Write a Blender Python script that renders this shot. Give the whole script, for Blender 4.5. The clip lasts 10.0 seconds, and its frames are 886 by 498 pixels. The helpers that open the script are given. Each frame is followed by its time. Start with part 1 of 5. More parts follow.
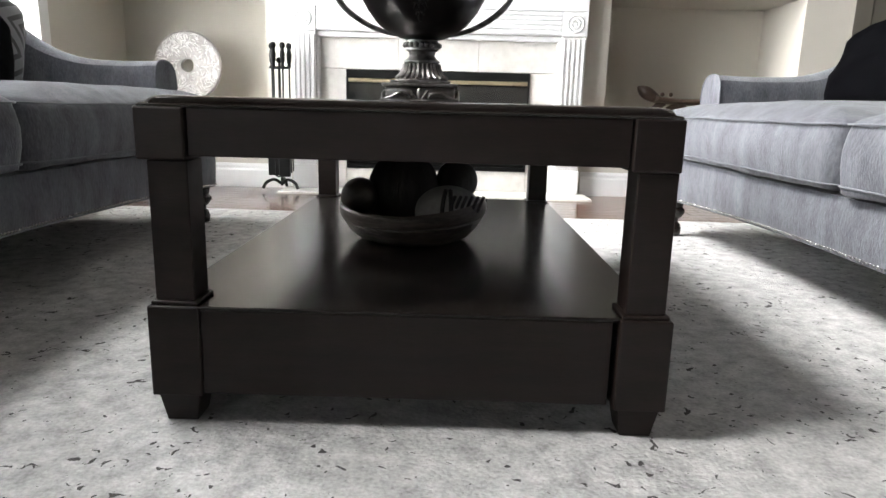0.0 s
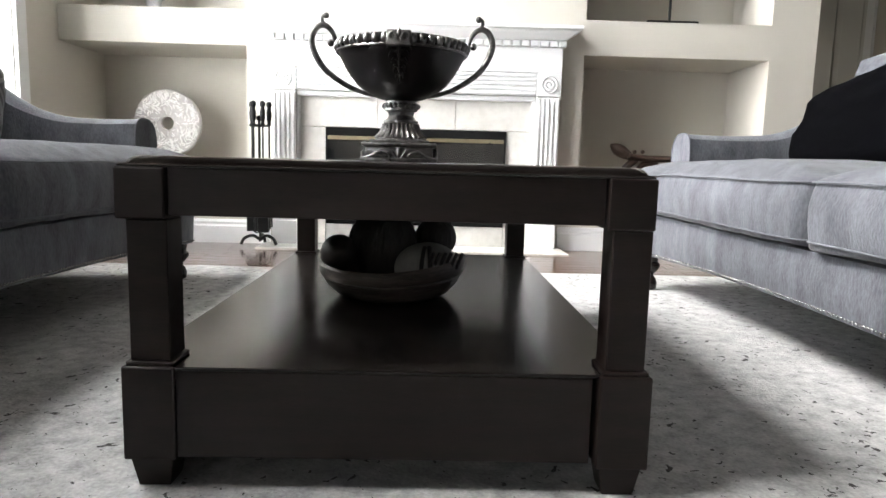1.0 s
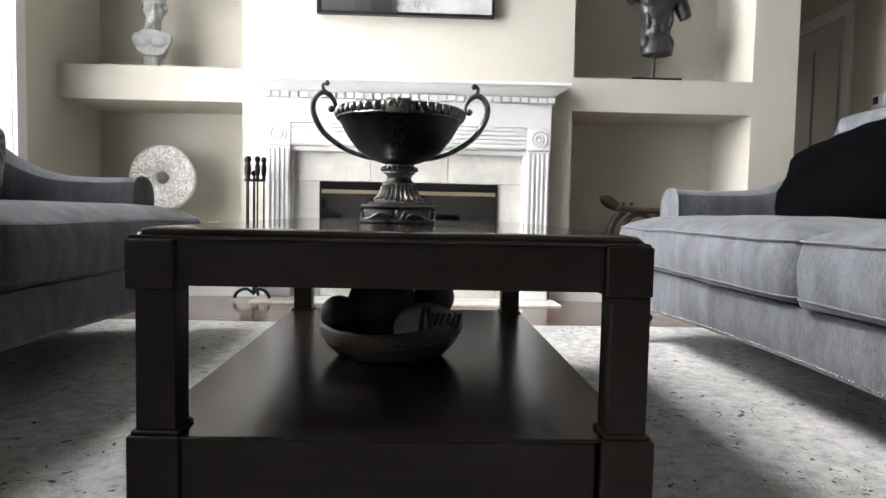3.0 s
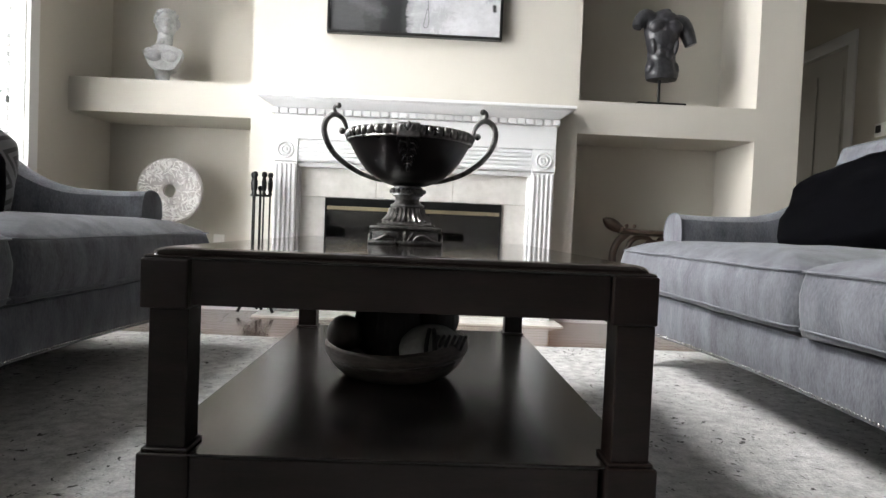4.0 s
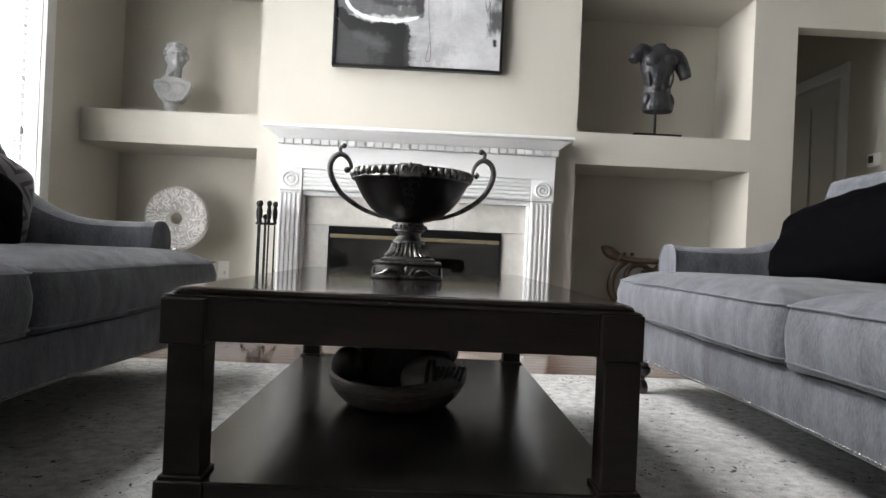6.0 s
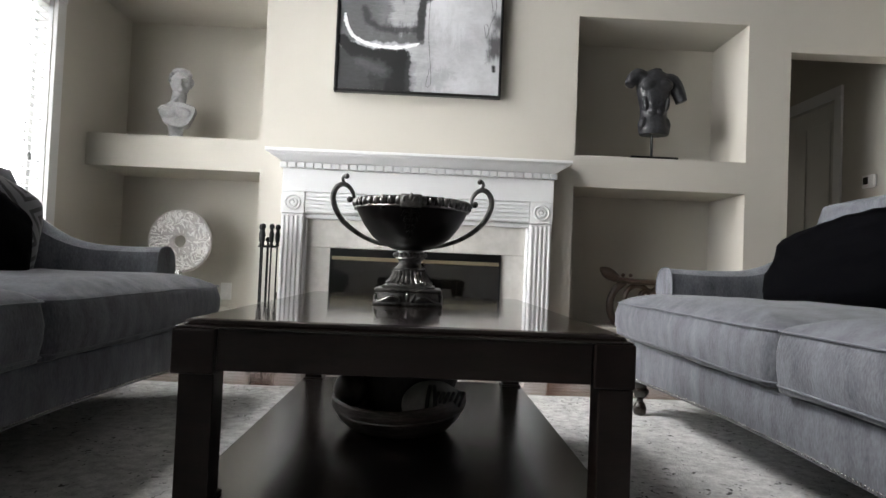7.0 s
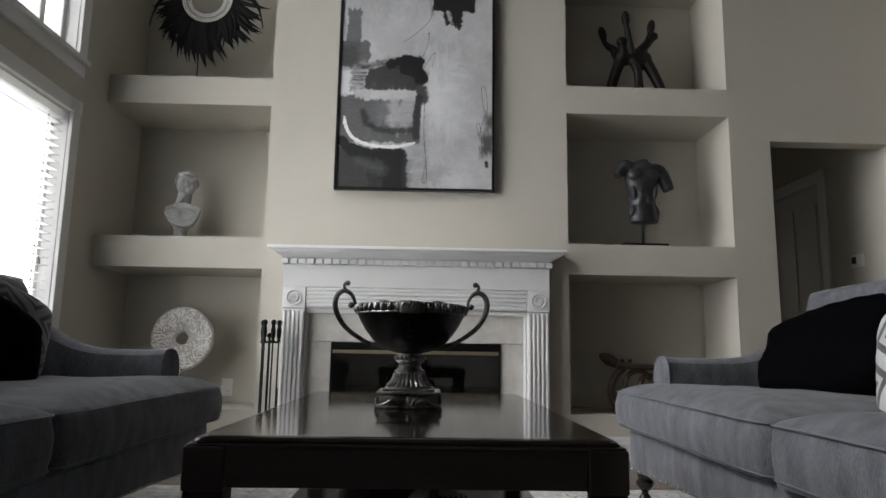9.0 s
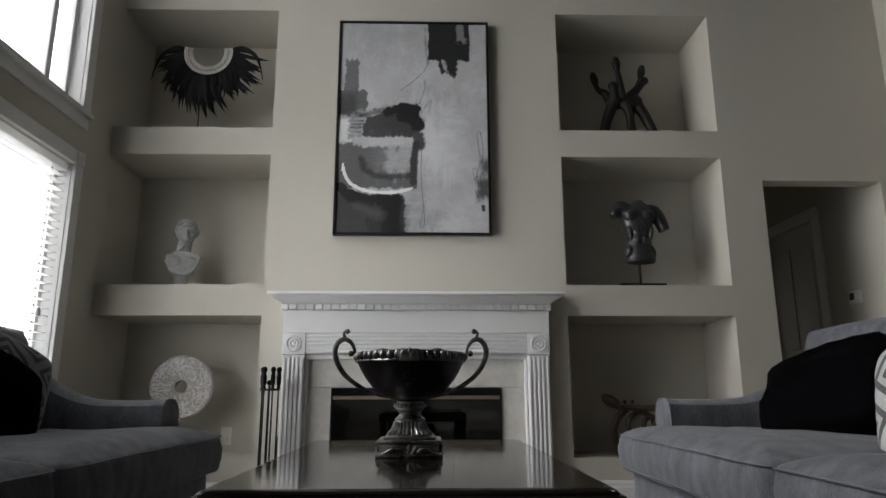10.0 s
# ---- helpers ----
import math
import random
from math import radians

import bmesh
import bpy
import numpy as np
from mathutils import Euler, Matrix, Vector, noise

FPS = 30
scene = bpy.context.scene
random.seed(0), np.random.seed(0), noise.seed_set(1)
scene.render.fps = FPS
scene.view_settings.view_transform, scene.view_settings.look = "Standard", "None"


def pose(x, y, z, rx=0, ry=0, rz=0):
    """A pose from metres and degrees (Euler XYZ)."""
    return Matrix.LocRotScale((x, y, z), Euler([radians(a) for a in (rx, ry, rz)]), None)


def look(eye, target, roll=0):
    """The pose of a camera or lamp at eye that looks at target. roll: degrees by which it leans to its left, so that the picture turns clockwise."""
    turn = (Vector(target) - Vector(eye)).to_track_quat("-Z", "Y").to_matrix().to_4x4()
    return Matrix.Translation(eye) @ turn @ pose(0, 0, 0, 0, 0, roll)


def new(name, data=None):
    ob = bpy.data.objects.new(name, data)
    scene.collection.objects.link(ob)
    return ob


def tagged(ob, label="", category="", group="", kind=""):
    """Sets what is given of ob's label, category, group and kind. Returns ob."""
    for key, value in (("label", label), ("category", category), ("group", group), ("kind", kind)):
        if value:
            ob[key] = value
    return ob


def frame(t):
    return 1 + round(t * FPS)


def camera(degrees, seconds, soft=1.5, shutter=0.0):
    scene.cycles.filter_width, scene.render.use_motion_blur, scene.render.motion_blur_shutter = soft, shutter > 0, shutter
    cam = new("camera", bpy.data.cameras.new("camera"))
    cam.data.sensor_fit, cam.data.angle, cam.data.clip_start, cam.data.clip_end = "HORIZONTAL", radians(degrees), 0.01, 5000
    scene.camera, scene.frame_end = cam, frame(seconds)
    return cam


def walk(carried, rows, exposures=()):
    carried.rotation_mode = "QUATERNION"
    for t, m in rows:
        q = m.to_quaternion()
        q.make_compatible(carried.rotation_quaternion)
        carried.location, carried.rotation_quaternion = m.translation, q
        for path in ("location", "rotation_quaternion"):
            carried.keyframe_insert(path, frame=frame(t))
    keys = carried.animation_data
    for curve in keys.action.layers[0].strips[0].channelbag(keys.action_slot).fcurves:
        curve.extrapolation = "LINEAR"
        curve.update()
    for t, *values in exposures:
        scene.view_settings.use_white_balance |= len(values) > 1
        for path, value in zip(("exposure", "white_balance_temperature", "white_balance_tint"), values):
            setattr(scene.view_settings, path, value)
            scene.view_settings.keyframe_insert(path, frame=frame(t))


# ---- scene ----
cam = camera(68.3, 10.0)
PATH = [
    (0, (0.042, -0.003, 0.499), (0.023, 1.952, 0.076), 1.5),
    (0.5, (0.043, -0.007, 0.5), (0.068, 1.967, 0.179), 1.8),
    (1, (0.04, -0.009, 0.505), (0.083, 1.974, 0.247), 1.5),
    (1.5, (0.038, -0.012, 0.511), (0.096, 1.976, 0.297), 1.1),
    (2, (0.036, -0.018, 0.52), (0.103, 1.973, 0.343), 0.8),
    (2.5, (0.028, -0.024, 0.529), (0.099, 1.969, 0.385), 0.8),
    (4, (0.006, -0.048, 0.552), (0.072, 1.949, 0.486), 2.4),
    (4.5, (0.004, -0.063, 0.559), (0.071, 1.936, 0.514), 2.7),
    (5, (0.004, -0.081, 0.567), (0.067, 1.918, 0.541), 2.9),
    (5.5, (0.006, -0.098, 0.574), (0.068, 1.901, 0.565), 2.7),
    (7, (0.006, -0.165, 0.605), (0.06, 1.833, 0.664), 2.4),
    (7.5, (0.005, -0.19, 0.622), (0.056, 1.805, 0.741), 2.4),
    (8, (0.007, -0.214, 0.633), (0.055, 1.777, 0.82), 1.8),
    (8.5, (0.008, -0.23, 0.643), (0.056, 1.753, 0.893), 1.2),
    (9, (0.008, -0.246, 0.657), (0.056, 1.729, 0.964), 0.9),
    (9.5, (0.009, -0.265, 0.667), (0.057, 1.7, 1.039), 0.5),
    (10, (0.011, -0.275, 0.67), (0.06, 1.678, 1.1), -0.1),
]
walk(cam, [(t, look(eye, target, roll)) for t, eye, target, roll in PATH],
     [(0, 1.5), (2.5, 1.12), (5.5, 0.65), (8, 0.02), (10, -0.72)])

# ---- light ----
world = bpy.data.worlds.new("world")
scene.world = world
world.use_nodes = True
sky = world.node_tree.nodes.new("ShaderNodeTexSky")
sky.sky_type, sky.sun_disc = "NISHITA", False
sky.sun_elevation, sky.sun_rotation = radians(46), radians(259)
world.node_tree.links.new(sky.outputs[0], world.node_tree.nodes["Background"].inputs[0])
world.node_tree.nodes["Background"].inputs[1].default_value = 0.08


hazy = bpy.data.lights.new("sun", "SUN")
hazy.energy, hazy.angle, hazy.color = 1.8, radians(17), (1.0, 0.99, 0.97)
new("sun", hazy).matrix_world = look((-6.8, 0, 7.2), (0, 1.32, 0))


def window_light(x, y0, y1, z0, z1, watts, tilt=0.0):
    """Daylight entering through a window's opening; tilt leans the sheet so that it shines downwards, as the sky does."""
    d = bpy.data.lights.new("window_light", "AREA")
    d.shape, d.size, d.size_y, d.energy = "RECTANGLE", y1 - y0, (z1 - z0) / math.cos(radians(tilt)), watts
    d.color = (0.985, 0.995, 1.0)
    ob = new("window_light", d)
    at = Vector((x, (y0 + y1) / 2, (z0 + z1) / 2))
    ob.matrix_world = look(at, at + Vector((math.cos(radians(tilt)), 0, -math.sin(radians(tilt)))))
    return ob


WIN = dict(y0=0.0, y1=3.45, low0=0.50, low1=2.0, up0=2.36, up1=4.10)
window_light(-2.50, 1.0, WIN["y1"] + 0.6, WIN["low0"] - 0.05, WIN["low1"] + 0.1, 135)
for i in range(3):
    window_light(-2.60, 1.0, WIN["y1"] + 0.8, WIN["up0"] - 0.1 + 0.75 * i, WIN["up0"] + 0.65 + 0.75 * i, 52, 10)
window_light(-2.45, -3.8, -2.3, 0.95, 2.0, 22)
# fill lamp added at the passage's unseen end, with closed wall behind it
lamp = bpy.data.lights.new("passage_fill_light", "AREA")
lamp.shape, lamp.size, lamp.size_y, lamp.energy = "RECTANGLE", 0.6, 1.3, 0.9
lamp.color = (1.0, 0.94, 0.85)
new("passage_fill_light", lamp).matrix_world = look((2.63, 6.395, 1.15), (2.63, 5.5, 1.15))

# ---- materials ----


def material(name, colour, rough=0.5, metal=0.0, vary=0.12, scale=6.0, fine=60.0, bump=0.0, bump_scale=None, spec=0.5,
             stretch=(1, 1, 1), coat=0.0, sheen=0.0, rough_vary=0.08, second=None, piece=0.0):
    """A surface with variation at two scales, fine relief and uneven gloss."""
    m = bpy.data.materials.new(name)
    m.use_nodes = True
    nt = m.node_tree
    n, l = nt.nodes, nt.links
    b = n["Principled BSDF"]
    b.inputs["Roughness"].default_value = rough
    b.inputs["Metallic"].default_value = metal
    b.inputs["Specular IOR Level"].default_value = spec
    b.inputs["Coat Weight"].default_value = coat
    b.inputs["Coat Roughness"].default_value = 0.12
    b.inputs["Sheen Weight"].default_value = sheen
    b.inputs["Sheen Roughness"].default_value = 0.35
    tc = n.new("ShaderNodeTexCoord")
    mp = n.new("ShaderNodeMapping")
    mp.inputs["Scale"].default_value = stretch
    l.new(tc.outputs["Object"], mp.inputs["Vector"])
    big, small = n.new("ShaderNodeTexNoise"), n.new("ShaderNodeTexNoise")
    for t, sc, det in ((big, scale, 4), (small, fine, 6)):
        t.inputs["Scale"].default_value, t.inputs["Detail"].default_value = sc, det
        l.new(mp.outputs[0], t.inputs["Vector"])
    mix = n.new("ShaderNodeMath")
    mix.operation = "MULTIPLY_ADD"
    l.new(big.outputs["Fac"], mix.inputs[0])
    mix.inputs[1].default_value = 0.6
    half = n.new("ShaderNodeMath")
    half.operation = "MULTIPLY"
    l.new(small.outputs["Fac"], half.inputs[0])
    half.inputs[1].default_value = 0.4
    l.new(half.outputs[0], mix.inputs[2])
    value = mix.outputs[0]
    if piece:
        oi = n.new("ShaderNodeObjectInfo")
        add = n.new("ShaderNodeMath")
        add.operation = "MULTIPLY_ADD"
        l.new(oi.outputs["Random"], add.inputs[0])
        add.inputs[1].default_value = piece
        l.new(value, add.inputs[2])
        value = add.outputs[0]
    ramp = n.new("ShaderNodeValToRGB")
    ramp.color_ramp.elements[0].position, ramp.color_ramp.elements[1].position = 0.3, 0.7 + piece
    c2 = second or tuple(min(1, c * (1 + vary)) for c in colour)
    c1 = tuple(c * (1 - vary) for c in colour)
    ramp.color_ramp.elements[0].color, ramp.color_ramp.elements[1].color = (*c1, 1), (*c2, 1)
    l.new(value, ramp.inputs[0])
    l.new(ramp.outputs[0], b.inputs["Base Color"])
    rr = n.new("ShaderNodeMapRange")
    rr.inputs["To Min"].default_value, rr.inputs["To Max"].default_value = max(0.02, rough - rough_vary), min(1, rough + rough_vary)
    l.new(big.outputs["Fac"], rr.inputs["Value"])
    l.new(rr.outputs[0], b.inputs["Roughness"])
    if bump:
        bt = small
        if bump_scale:
            bt = n.new("ShaderNodeTexNoise")
            bt.inputs["Scale"].default_value, bt.inputs["Detail"].default_value = bump_scale, 5
            l.new(mp.outputs[0], bt.inputs["Vector"])
        bp = n.new("ShaderNodeBump")
        bp.inputs["Strength"].default_value, bp.inputs["Distance"].default_value = bump, 0.01
        l.new(bt.outputs["Fac"], bp.inputs["Height"])
        l.new(bp.outputs[0], b.inputs["Normal"])
    return m


WALL = material("wall_paint", (0.53, 0.503, 0.447), 0.75, vary=0.03, scale=1.5, fine=180, bump=0.03, spec=0.25)
# very dark tone for walls out of view, to keep bounced light low
UNSEEN_DARK = material("unseen_wall_dark", (0.11, 0.104, 0.098), 0.75, vary=0.04, scale=1.5, fine=150, bump=0.03, spec=0.25)
# ceilings coloured as if in shade, well below white, to limit bounce
CEIL = material("ceiling_shade_grey", (0.26, 0.255, 0.25), 0.85, vary=0.02, scale=1.2, fine=150, bump=0.04, spec=0.2)
TRIM = material("white_gloss_paint", (0.72, 0.72, 0.72), 0.38, vary=0.02, scale=3, fine=90, bump=0.012)
STONE = material("cream_marble", (0.60, 0.58, 0.54), 0.22, vary=0.14, scale=5, fine=26, bump=0.01, second=(0.72, 0.70, 0.66))
GROUT = material("grout", (0.5, 0.48, 0.45), 0.8, fine=120)
PLANK = material("floor_oak_stained", (0.085, 0.042, 0.026), 0.16, vary=0.35, scale=5, fine=45, bump=0.03, stretch=(1, 9, 9), piece=0.25, coat=0.3)
TABLE = material("espresso_wood", (0.0115, 0.0068, 0.0056), 0.45, vary=0.45, scale=7, fine=55, bump=0.03, stretch=(1, 8, 8), coat=0.0, spec=0.26)
TABLE_TOP = material("espresso_wood_polished", (0.008, 0.0059, 0.0052), 0.085, vary=0.2, scale=4, fine=40, bump=0.0, stretch=(6, 0.7, 6), coat=0.05, rough_vary=0.04)
SHELF = material("espresso_wood_satin", (0.009, 0.0067, 0.0059), 0.25, vary=0.2, scale=4, fine=40, bump=0.0, spec=0.4, stretch=(6, 0.7, 6), coat=0.08, rough_vary=0.04)
# the lighter streaks paint highlights of the brushed nap into the colour
VELVET = material("grey_velvet", (0.098, 0.101, 0.115), 0.85, vary=0.42, scale=5, fine=60, bump=0.2, stretch=(3.4, 3.4, 1.2), sheen=0.22, spec=0.1, second=(0.165, 0.17, 0.19))
PIPING = material("grey_velvet_piping", (0.125, 0.13, 0.145), 0.75, vary=0.15, scale=30, fine=200, sheen=0.2, spec=0.15)
BLACK_VELVET = material("black_velvet", (0.0013, 0.0013, 0.0018), 0.95, vary=0.3, scale=6, fine=60, bump=0.08, sheen=0.0, spec=0.03)
BRONZE = material("dark_bronze", (0.055, 0.05, 0.048), 0.30, metal=0.9, vary=0.5, scale=18, fine=80, bump=0.10, second=(0.40, 0.39, 0.38))
BRONZE_BODY = material("dark_bronze_bowl", (0.014, 0.012, 0.0115), 0.30, metal=0.3, vary=0.45, scale=5, fine=40, bump=0.02)
IRON = material("black_iron", (0.012, 0.012, 0.012), 0.45, metal=0.6, vary=0.3, scale=20, fine=120, bump=0.05)
BLACK = material("firebox_black", (0.004, 0.004, 0.004), 0.6, spec=0.15, vary=0.3, scale=8, fine=70, bump=0.02)
BRASS = material("satin_brass", (0.62, 0.54, 0.36), 0.3, metal=0.9, vary=0.1, scale=8, fine=90)
NAIL = material("polished_nickel", (0.5, 0.49, 0.48), 0.25, metal=1.0, vary=0.08, scale=40, fine=200)
FOOT = material("dark_turned_wood", (0.015, 0.011, 0.009), 0.25, vary=0.3, scale=9, fine=60, coat=0.3)
PLASTER = material("weathered_plaster", (0.40, 0.40, 0.40), 0.8, vary=0.22, scale=14, fine=90, bump=0.25)
TORSO = material("dark_cast_stone", (0.018, 0.018, 0.021), 0.36, vary=0.5, scale=12, fine=60, bump=0.15, second=(0.055, 0.055, 0.06))
EBONY = material("ebony", (0.008, 0.007, 0.006), 0.4, vary=0.3, scale=12, fine=80)
FEATHER = material("black_feather", (0.005, 0.005, 0.0055), 0.55, spec=0.2, vary=0.4, scale=20, fine=140, piece=0.1)
SHELLS = material("cowrie_shell", (0.72, 0.70, 0.66), 0.35, vary=0.25, scale=60, fine=240)
BOWL = material("old_olive_wood", (0.022, 0.0155, 0.0125), 0.45, vary=0.55, scale=9, fine=60, bump=0.2, stretch=(0.8, 0.8, 4), second=(0.12, 0.097, 0.08))
STOOLWOOD = material("carved_brown_wood", (0.060, 0.037, 0.026), 0.42, vary=0.4, scale=12, fine=60, bump=0.1)
PLASTIC = material("white_plastic", (0.72, 0.71, 0.68), 0.4, vary=0.03, scale=10, fine=90)
DARKPLASTIC = material("dark_display", (0.02, 0.02, 0.02), 0.2, vary=0.1)
DOORPAINT = material("door_paint", (0.55, 0.54, 0.51), 0.45, vary=0.03, scale=3, fine=90)
BLIND = material("blind_white", (0.85, 0.85, 0.84), 0.45, vary=0.03, scale=8, fine=90)
slat_mix, slat_glow = BLIND.node_tree.nodes.new("ShaderNodeMixShader"), BLIND.node_tree.nodes.new("ShaderNodeBsdfTranslucent")
slat_glow.inputs["Color"].default_value = (0.85, 0.85, 0.84, 1)
slat_mix.inputs[0].default_value = 0.5
BLIND.node_tree.links.new(BLIND.node_tree.nodes["Principled BSDF"].outputs[0], slat_mix.inputs[1])
BLIND.node_tree.links.new(slat_glow.outputs[0], slat_mix.inputs[2])
BLIND.node_tree.links.new(slat_mix.outputs[0], BLIND.node_tree.nodes["Material Output"].inputs["Surface"])
FRAME = material("black_frame", (0.008, 0.008, 0.008), 0.35, vary=0.2, scale=10, fine=80)


def node(nt, kind, **values):
    nd = nt.nodes.new(kind)
    for k, v in values.items():
        nd.inputs[int(k[1:]) if k[1:].isdigit() else k].default_value = v
    return nd


def rug_material():
    """Hand-knotted wool, off-white and grey, with scattered dark flecks."""
    m = material("rug_wool", (0.31, 0.307, 0.301), 0.95, vary=0.22, scale=30, fine=150, spec=0.1, second=(0.60, 0.595, 0.585))
    nt = m.node_tree
    n, l = nt.nodes, nt.links
    b = n["Principled BSDF"]
    base = b.inputs["Base Color"].links[0].from_socket
    tc = n.new("ShaderNodeTexCoord")
    spots = n.new("ShaderNodeTexNoise")
    spots.inputs["Scale"].default_value, spots.inputs["Detail"].default_value = 46, 2.5
    spots.inputs["Roughness"].default_value, spots.inputs["Distortion"].default_value = 0.5, 0.8
    l.new(tc.outputs["Object"], spots.inputs["Vector"])
    patch = n.new("ShaderNodeTexNoise")
    patch.inputs["Scale"].default_value, patch.inputs["Detail"].default_value = 4.5, 3
    l.new(tc.outputs["Object"], patch.inputs["Vector"])
    size = n.new("ShaderNodeMapRange")
    size.inputs["From Min"].default_value, size.inputs["From Max"].default_value = 0.40, 0.65
    size.inputs["To Min"].default_value, size.inputs["To Max"].default_value = 0.70, 0.625
    l.new(patch.outputs["Fac"], size.inputs["Value"])
    lt = n.new("ShaderNodeMath")
    lt.operation = "GREATER_THAN"
    l.new(spots.outputs["Fac"], lt.inputs[0])
    l.new(size.outputs[0], lt.inputs[1])
    soft = n.new("ShaderNodeMath")
    soft.operation = "MULTIPLY"
    l.new(lt.outputs[0], soft.inputs[0])
    soft.inputs[1].default_value = 0.9
    mx = n.new("ShaderNodeMix")
    mx.data_type = "RGBA"
    l.new(soft.outputs[0], mx.inputs["Factor"])
    l.new(base, mx.inputs["A"])
    mx.inputs["B"].default_value = (0.03, 0.027, 0.026, 1)
    l.new(mx.outputs["Result"], b.inputs["Base Color"])
    pile = n.new("ShaderNodeTexNoise")
    pile.inputs["Scale"].default_value, pile.inputs["Detail"].default_value = 110, 4
    l.new(tc.outputs["Object"], pile.inputs["Vector"])
    bp = n.new("ShaderNodeBump")
    bp.inputs["Strength"].default_value, bp.inputs["Distance"].default_value = 0.4, 0.01
    l.new(pile.outputs["Fac"], bp.inputs["Height"])
    l.new(bp.outputs[0], b.inputs["Normal"])
    return m


def fret_material(name, light, dark, cells):
    """Woven fabric with nested square key bands."""
    m = material(name, light, 0.7, vary=0.1, scale=40, fine=220, sheen=0.2)
    nt = m.node_tree
    n, l = nt.nodes, nt.links
    b = n["Principled BSDF"]
    base = b.inputs["Base Color"].links[0].from_socket
    tc = n.new("ShaderNodeTexCoord")
    mp = n.new("ShaderNodeMapping")
    mp.inputs["Scale"].default_value = (cells, cells, cells)
    mp.inputs["Rotation"].default_value = (0, 0, radians(45))
    l.new(tc.outputs["UV"], mp.inputs["Vector"])
    fr = n.new("ShaderNodeVectorMath")
    fr.operation = "FRACTION"
    l.new(mp.outputs[0], fr.inputs[0])
    ce = n.new("ShaderNodeVectorMath")
    ce.operation = "SUBTRACT"
    l.new(fr.outputs[0], ce.inputs[0])
    ce.inputs[1].default_value = (0.5, 0.5, 0.5)
    ab = n.new("ShaderNodeVectorMath")
    ab.operation = "ABSOLUTE"
    l.new(ce.outputs[0], ab.inputs[0])
    sp = n.new("ShaderNodeSeparateXYZ")
    l.new(ab.outputs[0], sp.inputs[0])
    mxm = n.new("ShaderNodeMath")
    mxm.operation = "MAXIMUM"
    l.new(sp.outputs[0], mxm.inputs[0])
    l.new(sp.outputs[1], mxm.inputs[1])
    ml = n.new("ShaderNodeMath")
    ml.operation = "MULTIPLY"
    l.new(mxm.outputs[0], ml.inputs[0])
    ml.inputs[1].default_value = 5.0
    ff = n.new("ShaderNodeMath")
    ff.operation = "FRACT"
    l.new(ml.outputs[0], ff.inputs[0])
    gt = n.new("ShaderNodeMath")
    gt.operation = "GREATER_THAN"
    l.new(ff.outputs[0], gt.inputs[0])
    gt.inputs[1].default_value = 0.5
    mx = n.new("ShaderNodeMix")
    mx.data_type = "RGBA"
    l.new(gt.outputs[0], mx.inputs["Factor"])
    l.new(base, mx.inputs["A"])
    mx.inputs["B"].default_value = (*dark, 1)
    l.new(mx.outputs["Result"], b.inputs["Base Color"])
    return m


def glass_material(name, tint, rough=0.02, ior=1.45):
    m = bpy.data.materials.new(name)
    m.use_nodes = True
    b = m.node_tree.nodes["Principled BSDF"]
    b.inputs["Base Color"].default_value = (*tint, 1)
    b.inputs["Roughness"].default_value = rough
    b.inputs["IOR"].default_value = ior
    b.inputs["Transmission Weight"].default_value = 1.0
    return m


DISC = material("carved_white_stone", (0.50, 0.47, 0.455), 0.5, vary=0.25, scale=12, fine=90, bump=0.2)
DISC_RELIEF = material("carved_white_stone_high", (0.80, 0.78, 0.76), 0.45, vary=0.12, scale=14, fine=90)
RUG = rug_material()
FRET_SILVER = fret_material("silver_key_fabric", (0.42, 0.42, 0.42), (0.06, 0.06, 0.065), 2.2)
# dark key fabric, lowered further to put the sofa corner's shade into its colour
FRET_SHADED = fret_material("shaded_key_fabric", (0.13, 0.13, 0.14), (0.02, 0.02, 0.022), 3.0)
GLASS = glass_material("window_glass", (1, 1, 1))
SMOKED = glass_material("smoked_glass", (0.30, 0.29, 0.28), 0.03, 1.85)

# ---- mesh helpers ----


def link(name, bm, mat, parent=None, label="", smooth=False):
    me = bpy.data.meshes.new(name)
    bmesh.ops.recalc_face_normals(bm, faces=bm.faces)
    bm.to_mesh(me)
    bm.free()
    me.materials.append(mat)
    if smooth:
        me.shade_smooth()
        if smooth != "all":
            me.set_sharp_from_angle(angle=radians(35))
    ob = new(name, me)
    if parent:
        ob.parent = parent
    if label:
        ob["label"] = label
    return ob


def part(name, bm, mat, parent, label="", smooth=False):
    return link(name, bm, mat, parent, label, smooth)


def thing(name, label, category, at=(0, 0, 0), group="", kind=""):
    ob = new(name)
    ob.location = at
    ob.empty_display_size = 0.05
    return tagged(ob, label, category, group, kind)


def box(x0, x1, y0, y1, z0, z1, bevel=0.0, bm=None, seg=2):
    own = bmesh.new()
    bmesh.ops.create_cube(own, size=1)
    for v in own.verts:
        v.co = Vector((x0 + (v.co.x + .5) * (x1 - x0), y0 + (v.co.y + .5) * (y1 - y0), z0 + (v.co.z + .5) * (z1 - z0)))
    if bevel:
        bmesh.ops.bevel(own, geom=own.edges[:], offset=bevel, segments=seg, profile=0.5, affect="EDGES")
    return merge(bm, own)


def merge(bm, own, m=None):
    if m is not None:
        bmesh.ops.transform(own, matrix=m, verts=own.verts)
    if bm is None:
        return own
    me = bpy.data.meshes.new("tmp")
    own.to_mesh(me)
    own.free()
    bm.from_mesh(me)
    bpy.data.meshes.remove(me)
    return bm


